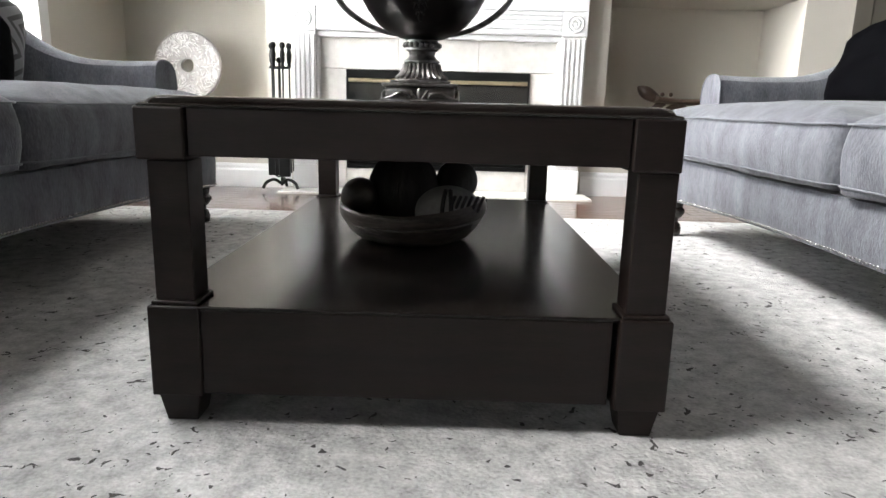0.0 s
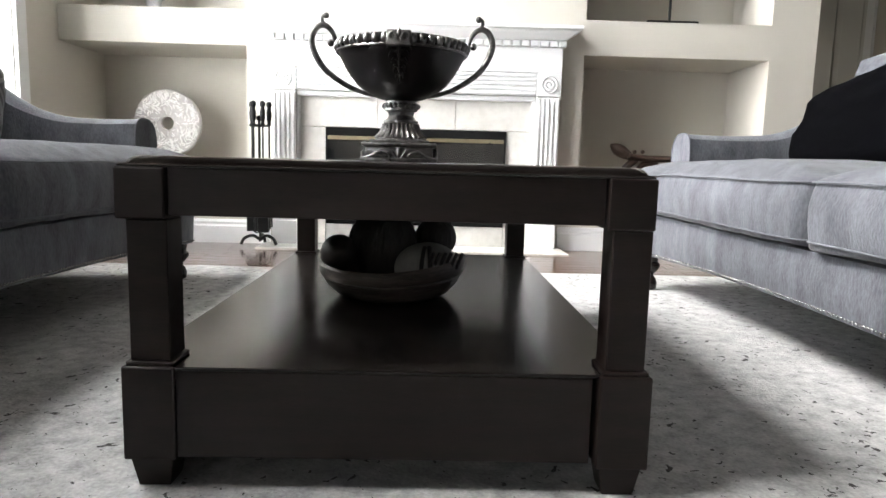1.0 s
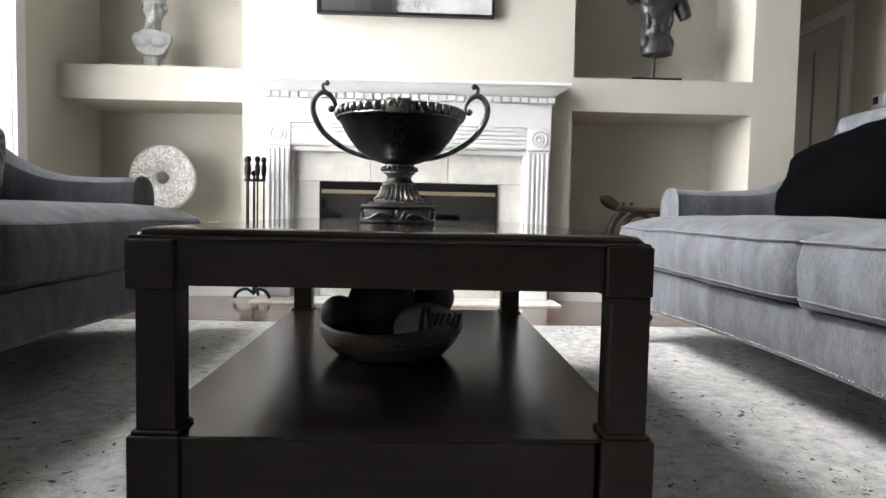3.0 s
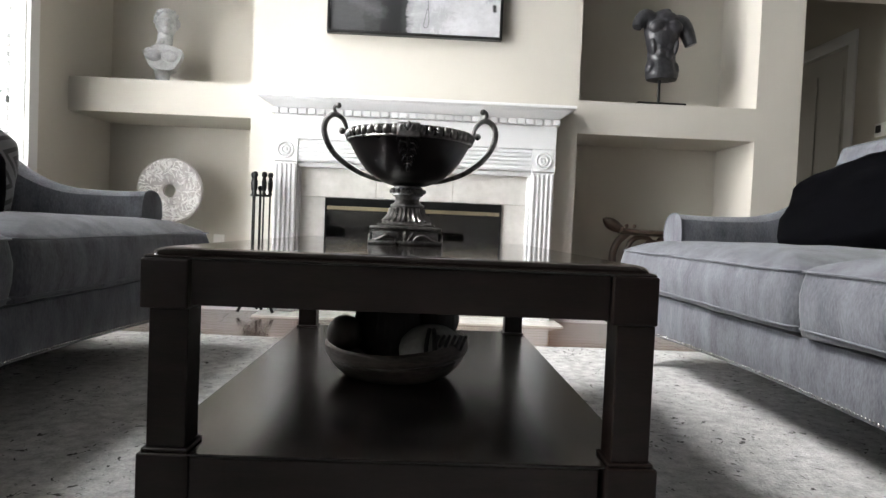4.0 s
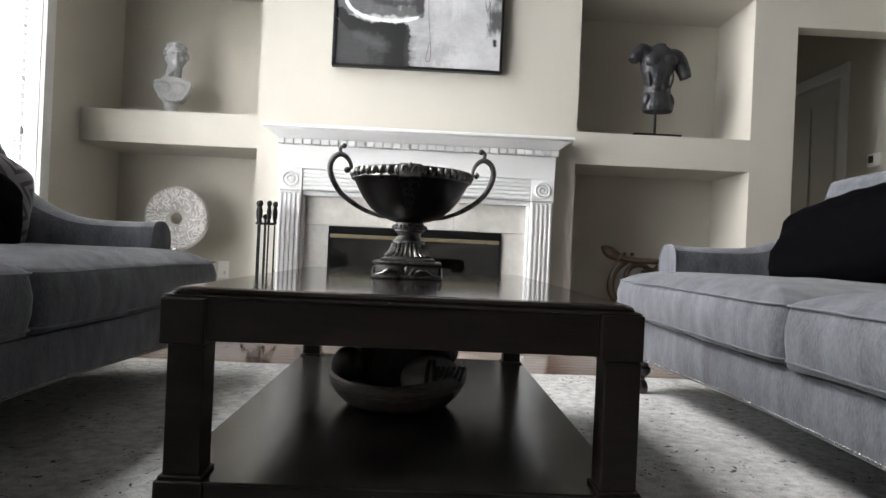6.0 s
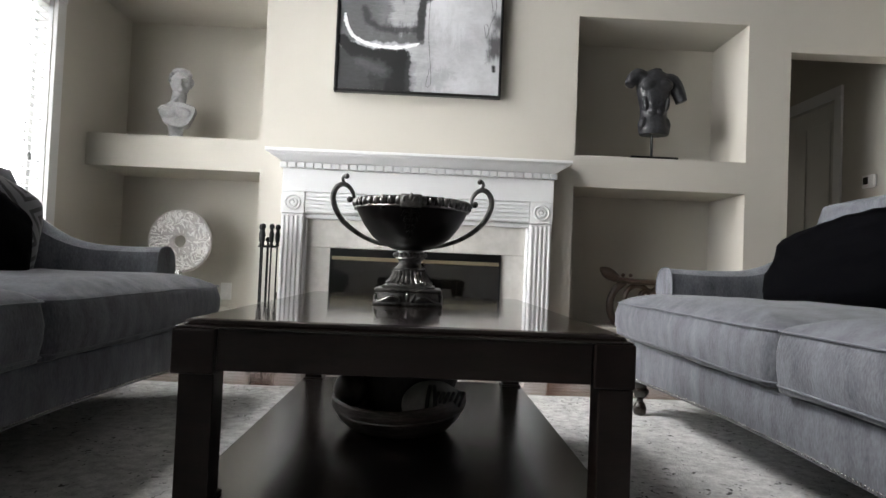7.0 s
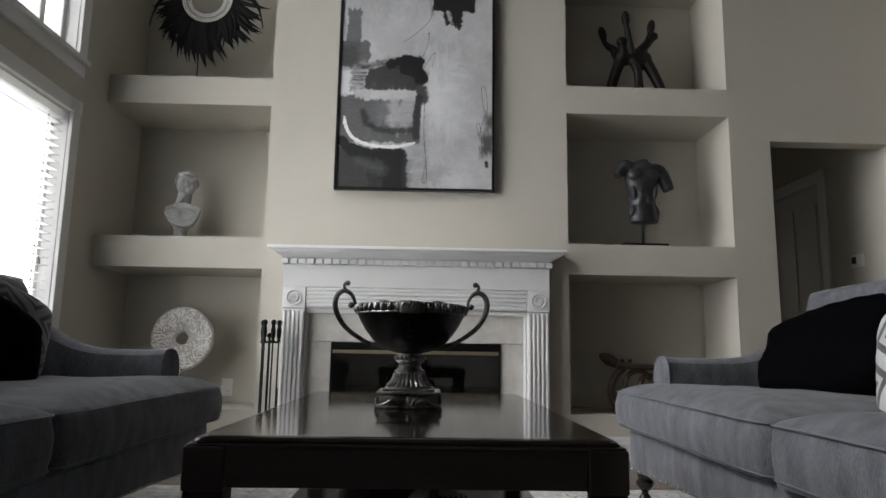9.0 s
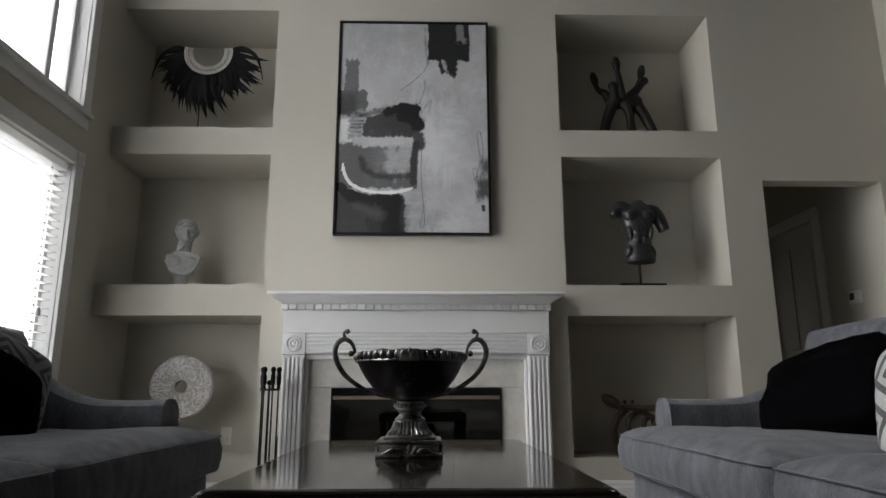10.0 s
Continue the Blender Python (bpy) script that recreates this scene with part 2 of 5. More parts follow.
def lathe(profile, n=32, bm=None, m=None):
    own = bmesh.new()
    rings = []
    for r, z in profile:
        rings.append([own.verts.new((max(r, 1e-4) * math.cos(2 * math.pi * i / n), max(r, 1e-4) * math.sin(2 * math.pi * i / n), z)) for i in range(n)])
    for a, b in zip(rings, rings[1:]):
        for i in range(n):
            own.faces.new((a[i], a[(i + 1) % n], b[(i + 1) % n], b[i]))
    own.faces.new(rings[0][::-1])
    own.faces.new(rings[-1])
    return merge(bm, own, m)


def tube(points, radius, n=8, bm=None, closed=False, m=None):
    """A round bar along points; radius is one number or one for each point."""
    own = bmesh.new()
    pts = [Vector(p) for p in points]
    rad = [radius] * len(pts) if isinstance(radius, (int, float)) else radius
    rings = []
    side = None
    for i, p in enumerate(pts):
        if closed:
            d = pts[(i + 1) % len(pts)] - pts[i - 1]
        else:
            d = pts[min(i + 1, len(pts) - 1)] - pts[max(i - 1, 0)]
        d.normalize()
        if side is None:
            side = d.orthogonal().normalized()
        side = (side - d * side.dot(d)).normalized()
        up = d.cross(side)
        rings.append([own.verts.new(p + rad[i] * (side * math.cos(2 * math.pi * k / n) + up * math.sin(2 * math.pi * k / n))) for k in range(n)])
    pairs = list(zip(rings, rings[1:])) + ([(rings[-1], rings[0])] if closed else [])
    for a, b in pairs:
        for i in range(n):
            own.faces.new((a[i], a[(i + 1) % n], b[(i + 1) % n], b[i]))
    if not closed:
        own.faces.new(rings[0][::-1])
        own.faces.new(rings[-1])
    return merge(bm, own, m)


def smooth_path(points, steps=6):
    """Points along a rounded line through the given ones."""
    p = [Vector(q) for q in points]
    out = []
    for i in range(len(p) - 1):
        a, b, c, d = p[max(i - 1, 0)], p[i], p[i + 1], p[min(i + 2, len(p) - 1)]
        for k in range(steps):
            t = k / steps
            out.append(0.5 * (2 * b + (c - a) * t + (2 * a - 5 * b + 4 * c - d) * t * t + (3 * b - a - 3 * c + d) * t ** 3))
    return out + [p[-1]]


def ball(x, y, z, r, bm=None, scale=(1, 1, 1), turn=(0, 0, 0), n=16):
    own = bmesh.new()
    bmesh.ops.create_uvsphere(own, u_segments=n, v_segments=max(6, n * 2 // 3), radius=r)
    return merge(bm, own, pose(x, y, z, *turn) @ Matrix.Diagonal((*scale, 1)))


def prism(outline, z0, z1, bm=None, m=None):
    own = bmesh.new()
    a = [own.verts.new((x, y, z0)) for x, y in outline]
    b = [own.verts.new((x, y, z1)) for x, y in outline]
    own.faces.new(a[::-1])
    own.faces.new(b)
    for i in range(len(a)):
        j = (i + 1) % len(a)
        own.faces.new((a[i], a[j], b[j], b[i]))
    return merge(bm, own, m)


def sweep_profile(profile, axis_pts, bm=None):
    """Extrude a closed (y, z) profile along x between two x values."""
    own = bmesh.new()
    x0, x1 = axis_pts
    a = [own.verts.new((x0, y, z)) for y, z in profile]
    b = [own.verts.new((x1, y, z)) for y, z in profile]
    own.faces.new(a)
    own.faces.new(b[::-1])
    for i in range(len(a)):
        j = (i + 1) % len(a)
        own.faces.new((a[i], b[i], b[j], a[j]))
    return merge(bm, own)


def round_outline(pts, r, seg=5):
    """A polygon with its corners rounded; r is one number or one for each corner."""
    out = []
    n = len(pts)
    for i in range(n):
        rr = r if isinstance(r, (int, float)) else r[i]
        p, a, b = Vector(pts[i]), Vector(pts[i - 1]), Vector(pts[(i + 1) % n])
        da, db = (a - p), (b - p)
        q = min(rr, da.length * 0.45, db.length * 0.45)
        s, e = p + da.normalized() * q, p + db.normalized() * q
        for k in range(seg + 1):
            t = k / seg
            out.append((1 - t) ** 2 * s + 2 * t * (1 - t) * p + t * t * e)
    return out


# ---- the room ----
FLOOR, RUGTOP = 0.012, 0.020
XL, XR, YN, YS, TOP = -2.09, 3.21, 3.86, -6.0, 5.2
NB, XE = 4.38, 7.0
GAPS = ((0.28, 1.148), (1.345, 2.22), (2.41, 3.285))

bm = box(XL - 0.2, -1.03, NB, NB + 0.1, 0, TOP)
box(0.91, 1.99, NB, NB + 0.1, 0, TOP, bm=bm)
box(-1.03, 0.91, YN, NB + 0.1, 0, TOP, bm=bm)
box(1.99, 2.262, YN, YN + 0.13, 0, TOP, bm=bm)
box(1.99, 2.1, YN + 0.13, NB + 0.1, 0, TOP, bm=bm)
edges = [0.0] + [z for g in GAPS for z in g] + [TOP]
for z0, z1 in zip(edges[::2], edges[1::2]):
    box(XL, -1.03, YN, NB, z0, z1, bm=bm)
    box(0.91, 1.99, YN, NB, z0, z1, bm=bm)
box(2.262, 3.07, YN, YN + 0.13, 2.06, TOP, bm=bm)
box(3.07, XR + 0.15, YN, YN + 0.13, 0, TOP, bm=bm)
tagged(link("wall_north", bm, WALL), "cream painted chimney wall with six recessed display niches", "wall", kind="structure")

bm = box(XL - 0.2, XL, YS, -3.8, 0, TOP)
box(XL - 0.2, XL, -2.3, WIN["y0"], 0, TOP, bm=bm)
box(XL - 0.2, XL, -3.8, -2.3, 0, 0.95, bm=bm)
box(XL - 0.2, XL, -3.8, -2.3, 2.0, TOP, bm=bm)
box(XL - 0.2, XL, WIN["y1"], NB, 0, TOP, bm=bm)
box(XL - 0.2, XL, WIN["y0"], WIN["y1"], 0, WIN["low0"], bm=bm)
box(XL - 0.2, XL, WIN["y0"], WIN["y1"], WIN["low1"], WIN["up0"], bm=bm)
box(XL - 0.2, XL, WIN["y0"], WIN["y1"], WIN["up1"], TOP, bm=bm)
tagged(link("wall_west", bm, WALL), "cream painted wall with tall windows in two tiers", "wall", kind="structure")
tagged(link("wall_east", box(XR, XR + 0.15, 3.1, YN, 0, TOP), WALL), "short cream painted side wall by the doorway", "wall", kind="structure")
# unseen walls added far back and dark so that less light returns
bm = box(XE, XE + 0.15, YS, 3.25, 0, TOP)
box(XR + 0.15, XE, 3.1, 3.25, 0, TOP, bm=bm)
tagged(link("wall_far_east", bm, UNSEEN_DARK), "plain dark walls added out of view to cut bounced light", "wall", kind="structure")
tagged(link("wall_south", box(XL, XE, YS - 0.15, YS, 0, TOP), UNSEEN_DARK), "plain wall closing the room out of view, darkened to cut bounced light", "wall", kind="structure")
tagged(link("ceiling", box(XL - 0.2, XE + 0.15, YS - 0.15, NB + 0.1, TOP, TOP + 0.1), CEIL), "plain high ceiling out of view, greyed to cut bounced light", "ceiling", kind="structure")

# the passage behind the doorway
bm = box(2.1, 2.2, YN + 0.13, 6.4, 0, 2.6)
# end wall with a made-up recess that holds the added fill lamp
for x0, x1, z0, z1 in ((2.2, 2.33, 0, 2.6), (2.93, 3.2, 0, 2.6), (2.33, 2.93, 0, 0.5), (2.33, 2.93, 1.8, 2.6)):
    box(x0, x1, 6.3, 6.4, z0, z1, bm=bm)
box(2.1, 3.2, 6.401, 6.5, 0, 2.6, bm=bm)
box(3.07, 3.2, YN + 0.13, 4.66, 0, 2.6, bm=bm)
box(3.07, 3.2, 5.40, 6.3, 0, 2.6, bm=bm)
box(3.07, 3.2, 4.66, 5.40, 2.02, 2.6, bm=bm)
tagged(link("wall_passage", bm, WALL), "cream painted walls of the dim passage beyond the doorway", "wall", kind="structure")
tagged(link("ceiling_passage", box(2.1, 3.2, YN + 0.13, 6.4, 2.6, 2.7), CEIL), "ceiling of the dim passage, greyed to cut bounced light", "ceiling", kind="structure")

floor = tagged(link("floor", box(XL - 0.2, XE + 0.15, YS - 0.15, 6.4, -0.1, FLOOR - 0.004), GROUT), "dark stained glossy hardwood plank floor", "floor", kind="structure")

# baseboards
def baseboard(x0, x1, name="baseboard"):
    prof = [(YN, FLOOR), (YN - 0.018, FLOOR), (YN - 0.018, 0.11), (YN - 0.012, 0.12), (YN - 0.012, 0.135), (YN - 0.006, 0.15), (YN, 0.15)]
    tagged(link(name, sweep_profile(prof, (x0, x1)), TRIM), "white painted moulded baseboard along the wall", "baseboard", kind="structure")


tagged(link("baseboard", box(XL, XL + 0.016, YS, YN - 0.019, FLOOR, 0.15, 0.004), TRIM), "white painted baseboard below the windows", "baseboard", kind="structure")
baseboard(XL, -0.9)
baseboard(0.80, 2.262)
tagged(link("baseboard", box(3.04, 3.07, YN + 0.14, 4.57, FLOOR, 0.15, 0.004), TRIM), "white painted baseboard in the passage", "baseboard", kind="structure")

# ---- windows ----


def window(name, z0, z1, mullions, blind):
    w = thing(name, "tall white-framed window glowing with overcast daylight", "window", (XL, (WIN["y0"] + WIN["y1"]) / 2, z0), kind="structure")
    oy = (WIN["y0"] + WIN["y1"]) / 2
    a, b, h = WIN["y0"] - oy, WIN["y1"] - oy, z1 - z0
    c = 0.085
    part("casing", box(-0.002, 0.022, b, b + c, -0.02, h, 0.004), TRIM, w)
    part("casing", box(-0.002, 0.022, a - c, a, -0.02, h, 0.004), TRIM, w)
    part("head_casing", box(-0.002, 0.022, a, b, h, h + c, 0.004), TRIM, w)
    for y in (a - c, b):
        blk = part("corner_block", box(-0.002, 0.028, y, y + c, h, h + c, 0.004), TRIM, w)
        part("rosette", lathe([(0.034, 0), (0.034, 0.004), (0.026, 0.007), (0.022, 0.003), (0.012, 0.004), (0.01, 0.008), (0, 0.009)], 20,
                              m=pose(0.027, y + c / 2, h + c / 2, 0, 90, 0)), TRIM, blk, smooth=True)
    part("sill", box(-0.12, 0.05, a - c, b + c, -0.05, -0.02, 0.006), TRIM, w)
    part("apron", box(-0.002, 0.018, a - c, b + c, -0.12, -0.05, 0.004), TRIM, w)
    for y0, y1, q0, q1 in ((a, a + 0.035, 0, h), (b - 0.035, b, 0, h), (a + 0.035, b - 0.035, 0, 0.035), (a + 0.035, b - 0.035, h - 0.035, h)):
        part("frame", box(-0.13, -0.08, y0, y1, q0, q1, 0.004), TRIM, w)
    part("jamb", box(-0.198, -0.003, b - 0.004, b - 0.0005, 0, h), TRIM, w)
    part("jamb", box(-0.198, -0.003, a + 0.0005, a + 0.004, 0, h), TRIM, w)
    for y in mullions:
        part("mullion", box(-0.19, -0.07, y - oy - 0.024, y - oy + 0.024, 0.035, h - 0.035, 0.005), TRIM, w)
    cuts = [a + 0.035] + [m - oy for m in mullions] + [b - 0.035]
    for y0, y1 in zip(cuts, cuts[1:]):
        g = part("pane", box(-0.108, -0.104, y0, y1, 0.035, h - 0.035), GLASS, w)
        g.visible_shadow = False
    if blind:
        bl = thing("window_blind", "white slatted blind lowered over the bright window", "blind", (XL, oy, z0))
        part("headrail", box(-0.078, -0.018, a + 0.01, b - 0.01, h - 0.05, h - 0.004, 0.004), BLIND, bl)
        n = int((h - 0.1) / 0.046)
        slat = box(-0.074, -0.026, a + 0.006, b - 0.006, -0.0013, 0.0013, 0.0005, seg=1)
        first = part("slat", slat, BLIND, bl)
        first.matrix_basis = pose(0, 0, h - 0.08)
        for i in range(1, n):
            o = first.copy()
            scene.collection.objects.link(o)
            o.matrix_basis = pose(0, 0, h - 0.08 - 0.046 * i)
        part("bottom_rail", box(-0.07, -0.02, a + 0.015, b - 0.015, 0.004, 0.025, 0.004), BLIND, bl)
        for y in (b - 0.16, (a + b) / 2, a + 0.16):
            for x in (-0.0765, -0.0235):
                part("ladder_cord", box(x - 0.001, x + 0.001, y - 0.002, y + 0.002, 0.02, h - 0.02), BLIND, bl)
            for i in range(n):
                part("cord_knot", box(-0.0245, -0.0205, y - 0.006, y + 0.006, h - 0.084 - 0.046 * i, h - 0.076 - 0.046 * i), PLASTER, bl)
        part("tassel", lathe([(0.003, 0.03), (0.011, 0.012), (0.012, -0.012), (0.004, -0.02)], 10, m=pose(-0.012, b - 0.13, 1.10 - z0)), PLASTER, bl, "grey cord tassel")
    return w


window("window_1", WIN["low0"], WIN["low1"], (1.5,), True)
window("window_2", WIN["up0"], WIN["up1"], (1.5, 3.21), False)

w = thing("window_3", "white-framed window at the far end of the room", "window", (XL, -3.05, 0.95), kind="structure")
for y0, y1, z0, z1 in ((-0.835, -0.75, -0.08, 1.135), (0.75, 0.835, -0.08, 1.135), (-0.75, 0.75, 1.05, 1.135), (-0.75, 0.75, -0.08, 0.0)):
    part("casing", box(-0.002, 0.022, y0, y1, z0, z1, 0.004), TRIM, w)
part("mullion", box(-0.13, -0.08, -0.025, 0.025, 0.0, 1.05, 0.004), TRIM, w)
part("pane", box(-0.108, -0.104, -0.749, 0.749, 0.0, 1.05), GLASS, w).visible_shadow = False

# ---- passage door and thermostat ----
door = thing("door_1", "closed white panelled door in the dim passage", "door", (3.07, 5.03, FLOOR), kind="structure")
part("leaf", box(0.02, 0.06, -0.37, 0.37, 0.005, 1.99, 0.003), DOORPAINT, door)
for z0, z1 in ((0.2, 0.85), (1.0, 1.85)):
    for y0, y1 in ((-0.28, -0.04), (0.04, 0.28)):
        part("panel", box(0.012, 0.022, y0, y1, z0, z1, 0.006), DOORPAINT, door)
part("casing", box(-0.02, 0.0, -0.455, -0.37, 0, 2.0, 0.004), TRIM, door)
part("casing", box(-0.02, 0.0, 0.37, 0.455, 0, 2.0, 0.004), TRIM, door)
part("casing", box(-0.02, 0.0, -0.455, 0.455, 2.0, 2.085, 0.004), TRIM, door)
for z in (0.3, 1.1, 1.74):
    part("hinge", box(-0.014, 0.02, 0.352, 0.369, z, z + 0.1, 0.002), IRON, door)
th = thing("thermostat", "small white thermostat with a dark display on the wall", "thermostat", (3.07, 4.26, 1.33))
part("body", box(-0.025, 0, -0.06, 0.06, -0.045, 0.045, 0.006), PLASTIC, th)
part("display", box(-0.028, -0.024, -0.005, 0.045, -0.02, 0.03, 0.002), DARKPLASTIC, th)

# ---- rug and hearth ----
def rug():
    bm = bmesh.new()
    nx, ny = 120, 130
    x0, x1, y0, y1 = -1.95, 1.95, -1.3, 2.95
    grid = [[bm.verts.new((x0 + (x1 - x0) * i / nx, y0 + (y1 - y0) * j / ny + 0.006 * noise.noise((i * .25, j * .25, 3)) * (j == ny),
                           RUGTOP + 0.0025 * noise.noise((i * 0.21, j * 0.21, 0)))) for j in range(ny + 1)] for i in range(nx + 1)]
    for i in range(nx):
        for j in range(ny):
            bm.faces.new((grid[i][j], grid[i + 1][j], grid[i + 1][j + 1], grid[i][j + 1]))
    ring = [grid[i][0] for i in range(nx + 1)] + [grid[nx][j] for j in range(1, ny + 1)] + [grid[i][ny] for i in range(nx - 1, -1, -1)] + [grid[0][j] for j in range(ny - 1, 0, -1)]
    low = [bm.verts.new((v.co.x * 1.002, v.co.y + (0.004 if v.co.y > 2.9 else 0), FLOOR)) for v in ring]
    for i in range(len(ring)):
        j = (i + 1) % len(ring)
        bm.faces.new((ring[i], low[i], low[j], ring[j]))
    return tagged(link("rug", bm, RUG, smooth=True), "off-white and grey wool rug with black flecks on the floor", "rug")


rug()
FC = -0.05
hearth = tagged(link("hearth", box(FC - 0.87, FC + 0.87, 3.58, 3.84, FLOOR - 0.003, FLOOR + 0.012, 0.003), STONE), "pale polished stone hearth slab before the fireplace", "hearth", kind="structure")

# ---- fireplace ----
fp = thing("fireplace", "white painted fireplace mantel with cream marble surround", "fireplace", (FC, YN, FLOOR + 0.012))
G = FLOOR + 0.012


def fpart(name, bm, mat, parent=None, label="", smooth=False):
    bmesh.ops.transform(bm, matrix=Matrix.Translation((0, -YN, -G)), verts=bm.verts)
    return part(name, bm, mat, parent or fp, label, smooth)


# marble slabs round the opening
for x0, x1, z0, z1 in ((-0.674, -0.525, G, 0.70), (0.525, 0.674, G, 0.70), (-0.674, -0.228, 0.703, 0.90), (-0.225, 0.225, 0.703, 0.90), (0.228, 0.674, 0.703, 0.90),
                       (-0.521, -0.002, G, 0.140), (0.002, 0.521, G, 0.140)):
    fpart("marble_slab", box(x0, x1, 3.842, 3.859, z0, z1, 0.0015), STONE)
# metal firebox set into the surround
fb = fpart("firebox", box(-0.524, 0.524, 3.852, 3.8595, 0.140, 0.70), BLACK, label="black metal gas firebox with a glass front")
for x0, x1, z0, z1 in ((-0.521, 0.521, 0.655, 0.697), (-0.521, 0.521, 0.145, 0.165), (-0.521, -0.512, 0.165, 0.655), (0.512, 0.521, 0.165, 0.655)):
    fpart("rim", box(x0, x1, 3.828, 3.852, z0, z1, 0.003), BLACK, fb)
fpart("brass_strip", box(-0.511, 0.511, 3.832, 3.842, 0.630, 0.653, 0.003), BRASS, fb, "brass trim strip")
fpart("glass", box(-0.511, 0.511, 3.836, 3.840, 0.24, 0.629), SMOKED, fb, "smoked glass")
for i in range(3):
    fpart("louvre", box(-0.504, 0.504, 3.834, 3.850, 0.17 + i * 0.023, 0.186 + i * 0.023, 0.003), BLACK, fb)
fpart("log", tube([(-0.3, 3.846, 0.27), (0.05, 3.8465, 0.275), (0.32, 3.846, 0.262)], 0.004, 8), BOWL, fb)


def pilaster(s):
    x0, x1 = (0.685, 0.82) if s > 0 else (-0.82, -0.685)
    p = fpart("pilaster", box(x0, x1, 3.79, YN, 0.16, 0.900, 0.003), TRIM)
    fpart("plinth", box(x0 - 0.006, x1 + 0.006, 3.78, YN, G, 0.16, 0.005), TRIM)
    w = (x1 - x0)
    for i in range(5):
        cx = x0 + w * (i + 0.5) / 5
        fpart("reed", box(cx - 0.0085, cx + 0.0085, 3.780, 3.792, 0.185, 0.885, 0.005, seg=2), TRIM, p)
    blk = fpart("corner_block", box(x0 - 0.002, x1 + 0.002, 3.778, YN, 0.901, 1.031, 0.003), TRIM)
    fpart("rosette", lathe([(0.05, 0), (0.05, 0.006), (0.043, 0.010), (0.037, 0.002), (0.030, 0.002), (0.027, 0.009), (0.021, 0.010), (0.018, 0.002), (0.012, 0.003), (0.009, 0.009), (0, 0.011)],
                           28, m=pose((x0 + x1) / 2, 3.779, 0.966, 90, 0, 0)), TRIM, blk, smooth=True)
    xi0, xi1 = (0.668, 0.685) if s > 0 else (-0.685, -0.668)
    fpart("inner_moulding", box(xi0, xi1, 3.81, YN, G, 0.872, 0.006), TRIM)


pilaster(-1)
pilaster(1)
fpart("inner_moulding", box(-0.685, 0.685, 3.81, YN, 0.873, 0.902, 0.006), TRIM)
lintel = fpart("lintel", box(-0.682, 0.682, 3.79, YN, 0.903, 1.031, 0.002), TRIM)
for i in range(5):
    z = 0.918 + i * 0.0245
    fpart("reed", box(-0.68, 0.68, 3.780, 3.792, z - 0.009, z + 0.009, 0.005), TRIM, lintel)
fpart("frieze", box(-0.822, 0.822, 3.782, YN, 1.032, 1.170, 0.002), TRIM)
fpart("dentil_band", box(-0.825, 0.825, 3.778, YN, 1.171, 1.208, 0.001), TRIM)
n_d = 32
for i in range(n_d):
    cx = -0.815 + 1.63 * i / (n_d - 1)
    fpart("dentil", box(cx - 0.0205, cx + 0.0205, 3.752, 3.7785, 1.172, 1.204, 0.002, seg=1), TRIM)
# crown moulding and shelf, mitred at the ends
def crown():
    bm = bmesh.new()
    prof = [(0.828, 3.765, 1.208), (0.832, 3.755, 1.214), (0.846, 3.742, 1.222), (0.868, 3.722, 1.236), (0.886, 3.702, 1.246), (0.892, 3.698, 1.252), (0.905, 3.688, 1.255), (0.912, 3.682, 1.262), (0.912, 3.682, 1.277)]
    prev = None
    for hx, fy, z in prof:
        row = [bm.verts.new((-hx, YN, z)), bm.verts.new((-hx, fy, z)), bm.verts.new((hx, fy, z)), bm.verts.new((hx, YN, z))]
        if prev:
            for k in range(3):
                bm.faces.new((prev[k], prev[k + 1], row[k + 1], row[k]))
        else:
            bm.faces.new(row)
        prev = row
    bm.faces.new(prev[::-1])
    return bm


fpart("mantel_shelf", crown(), TRIM, smooth=True)

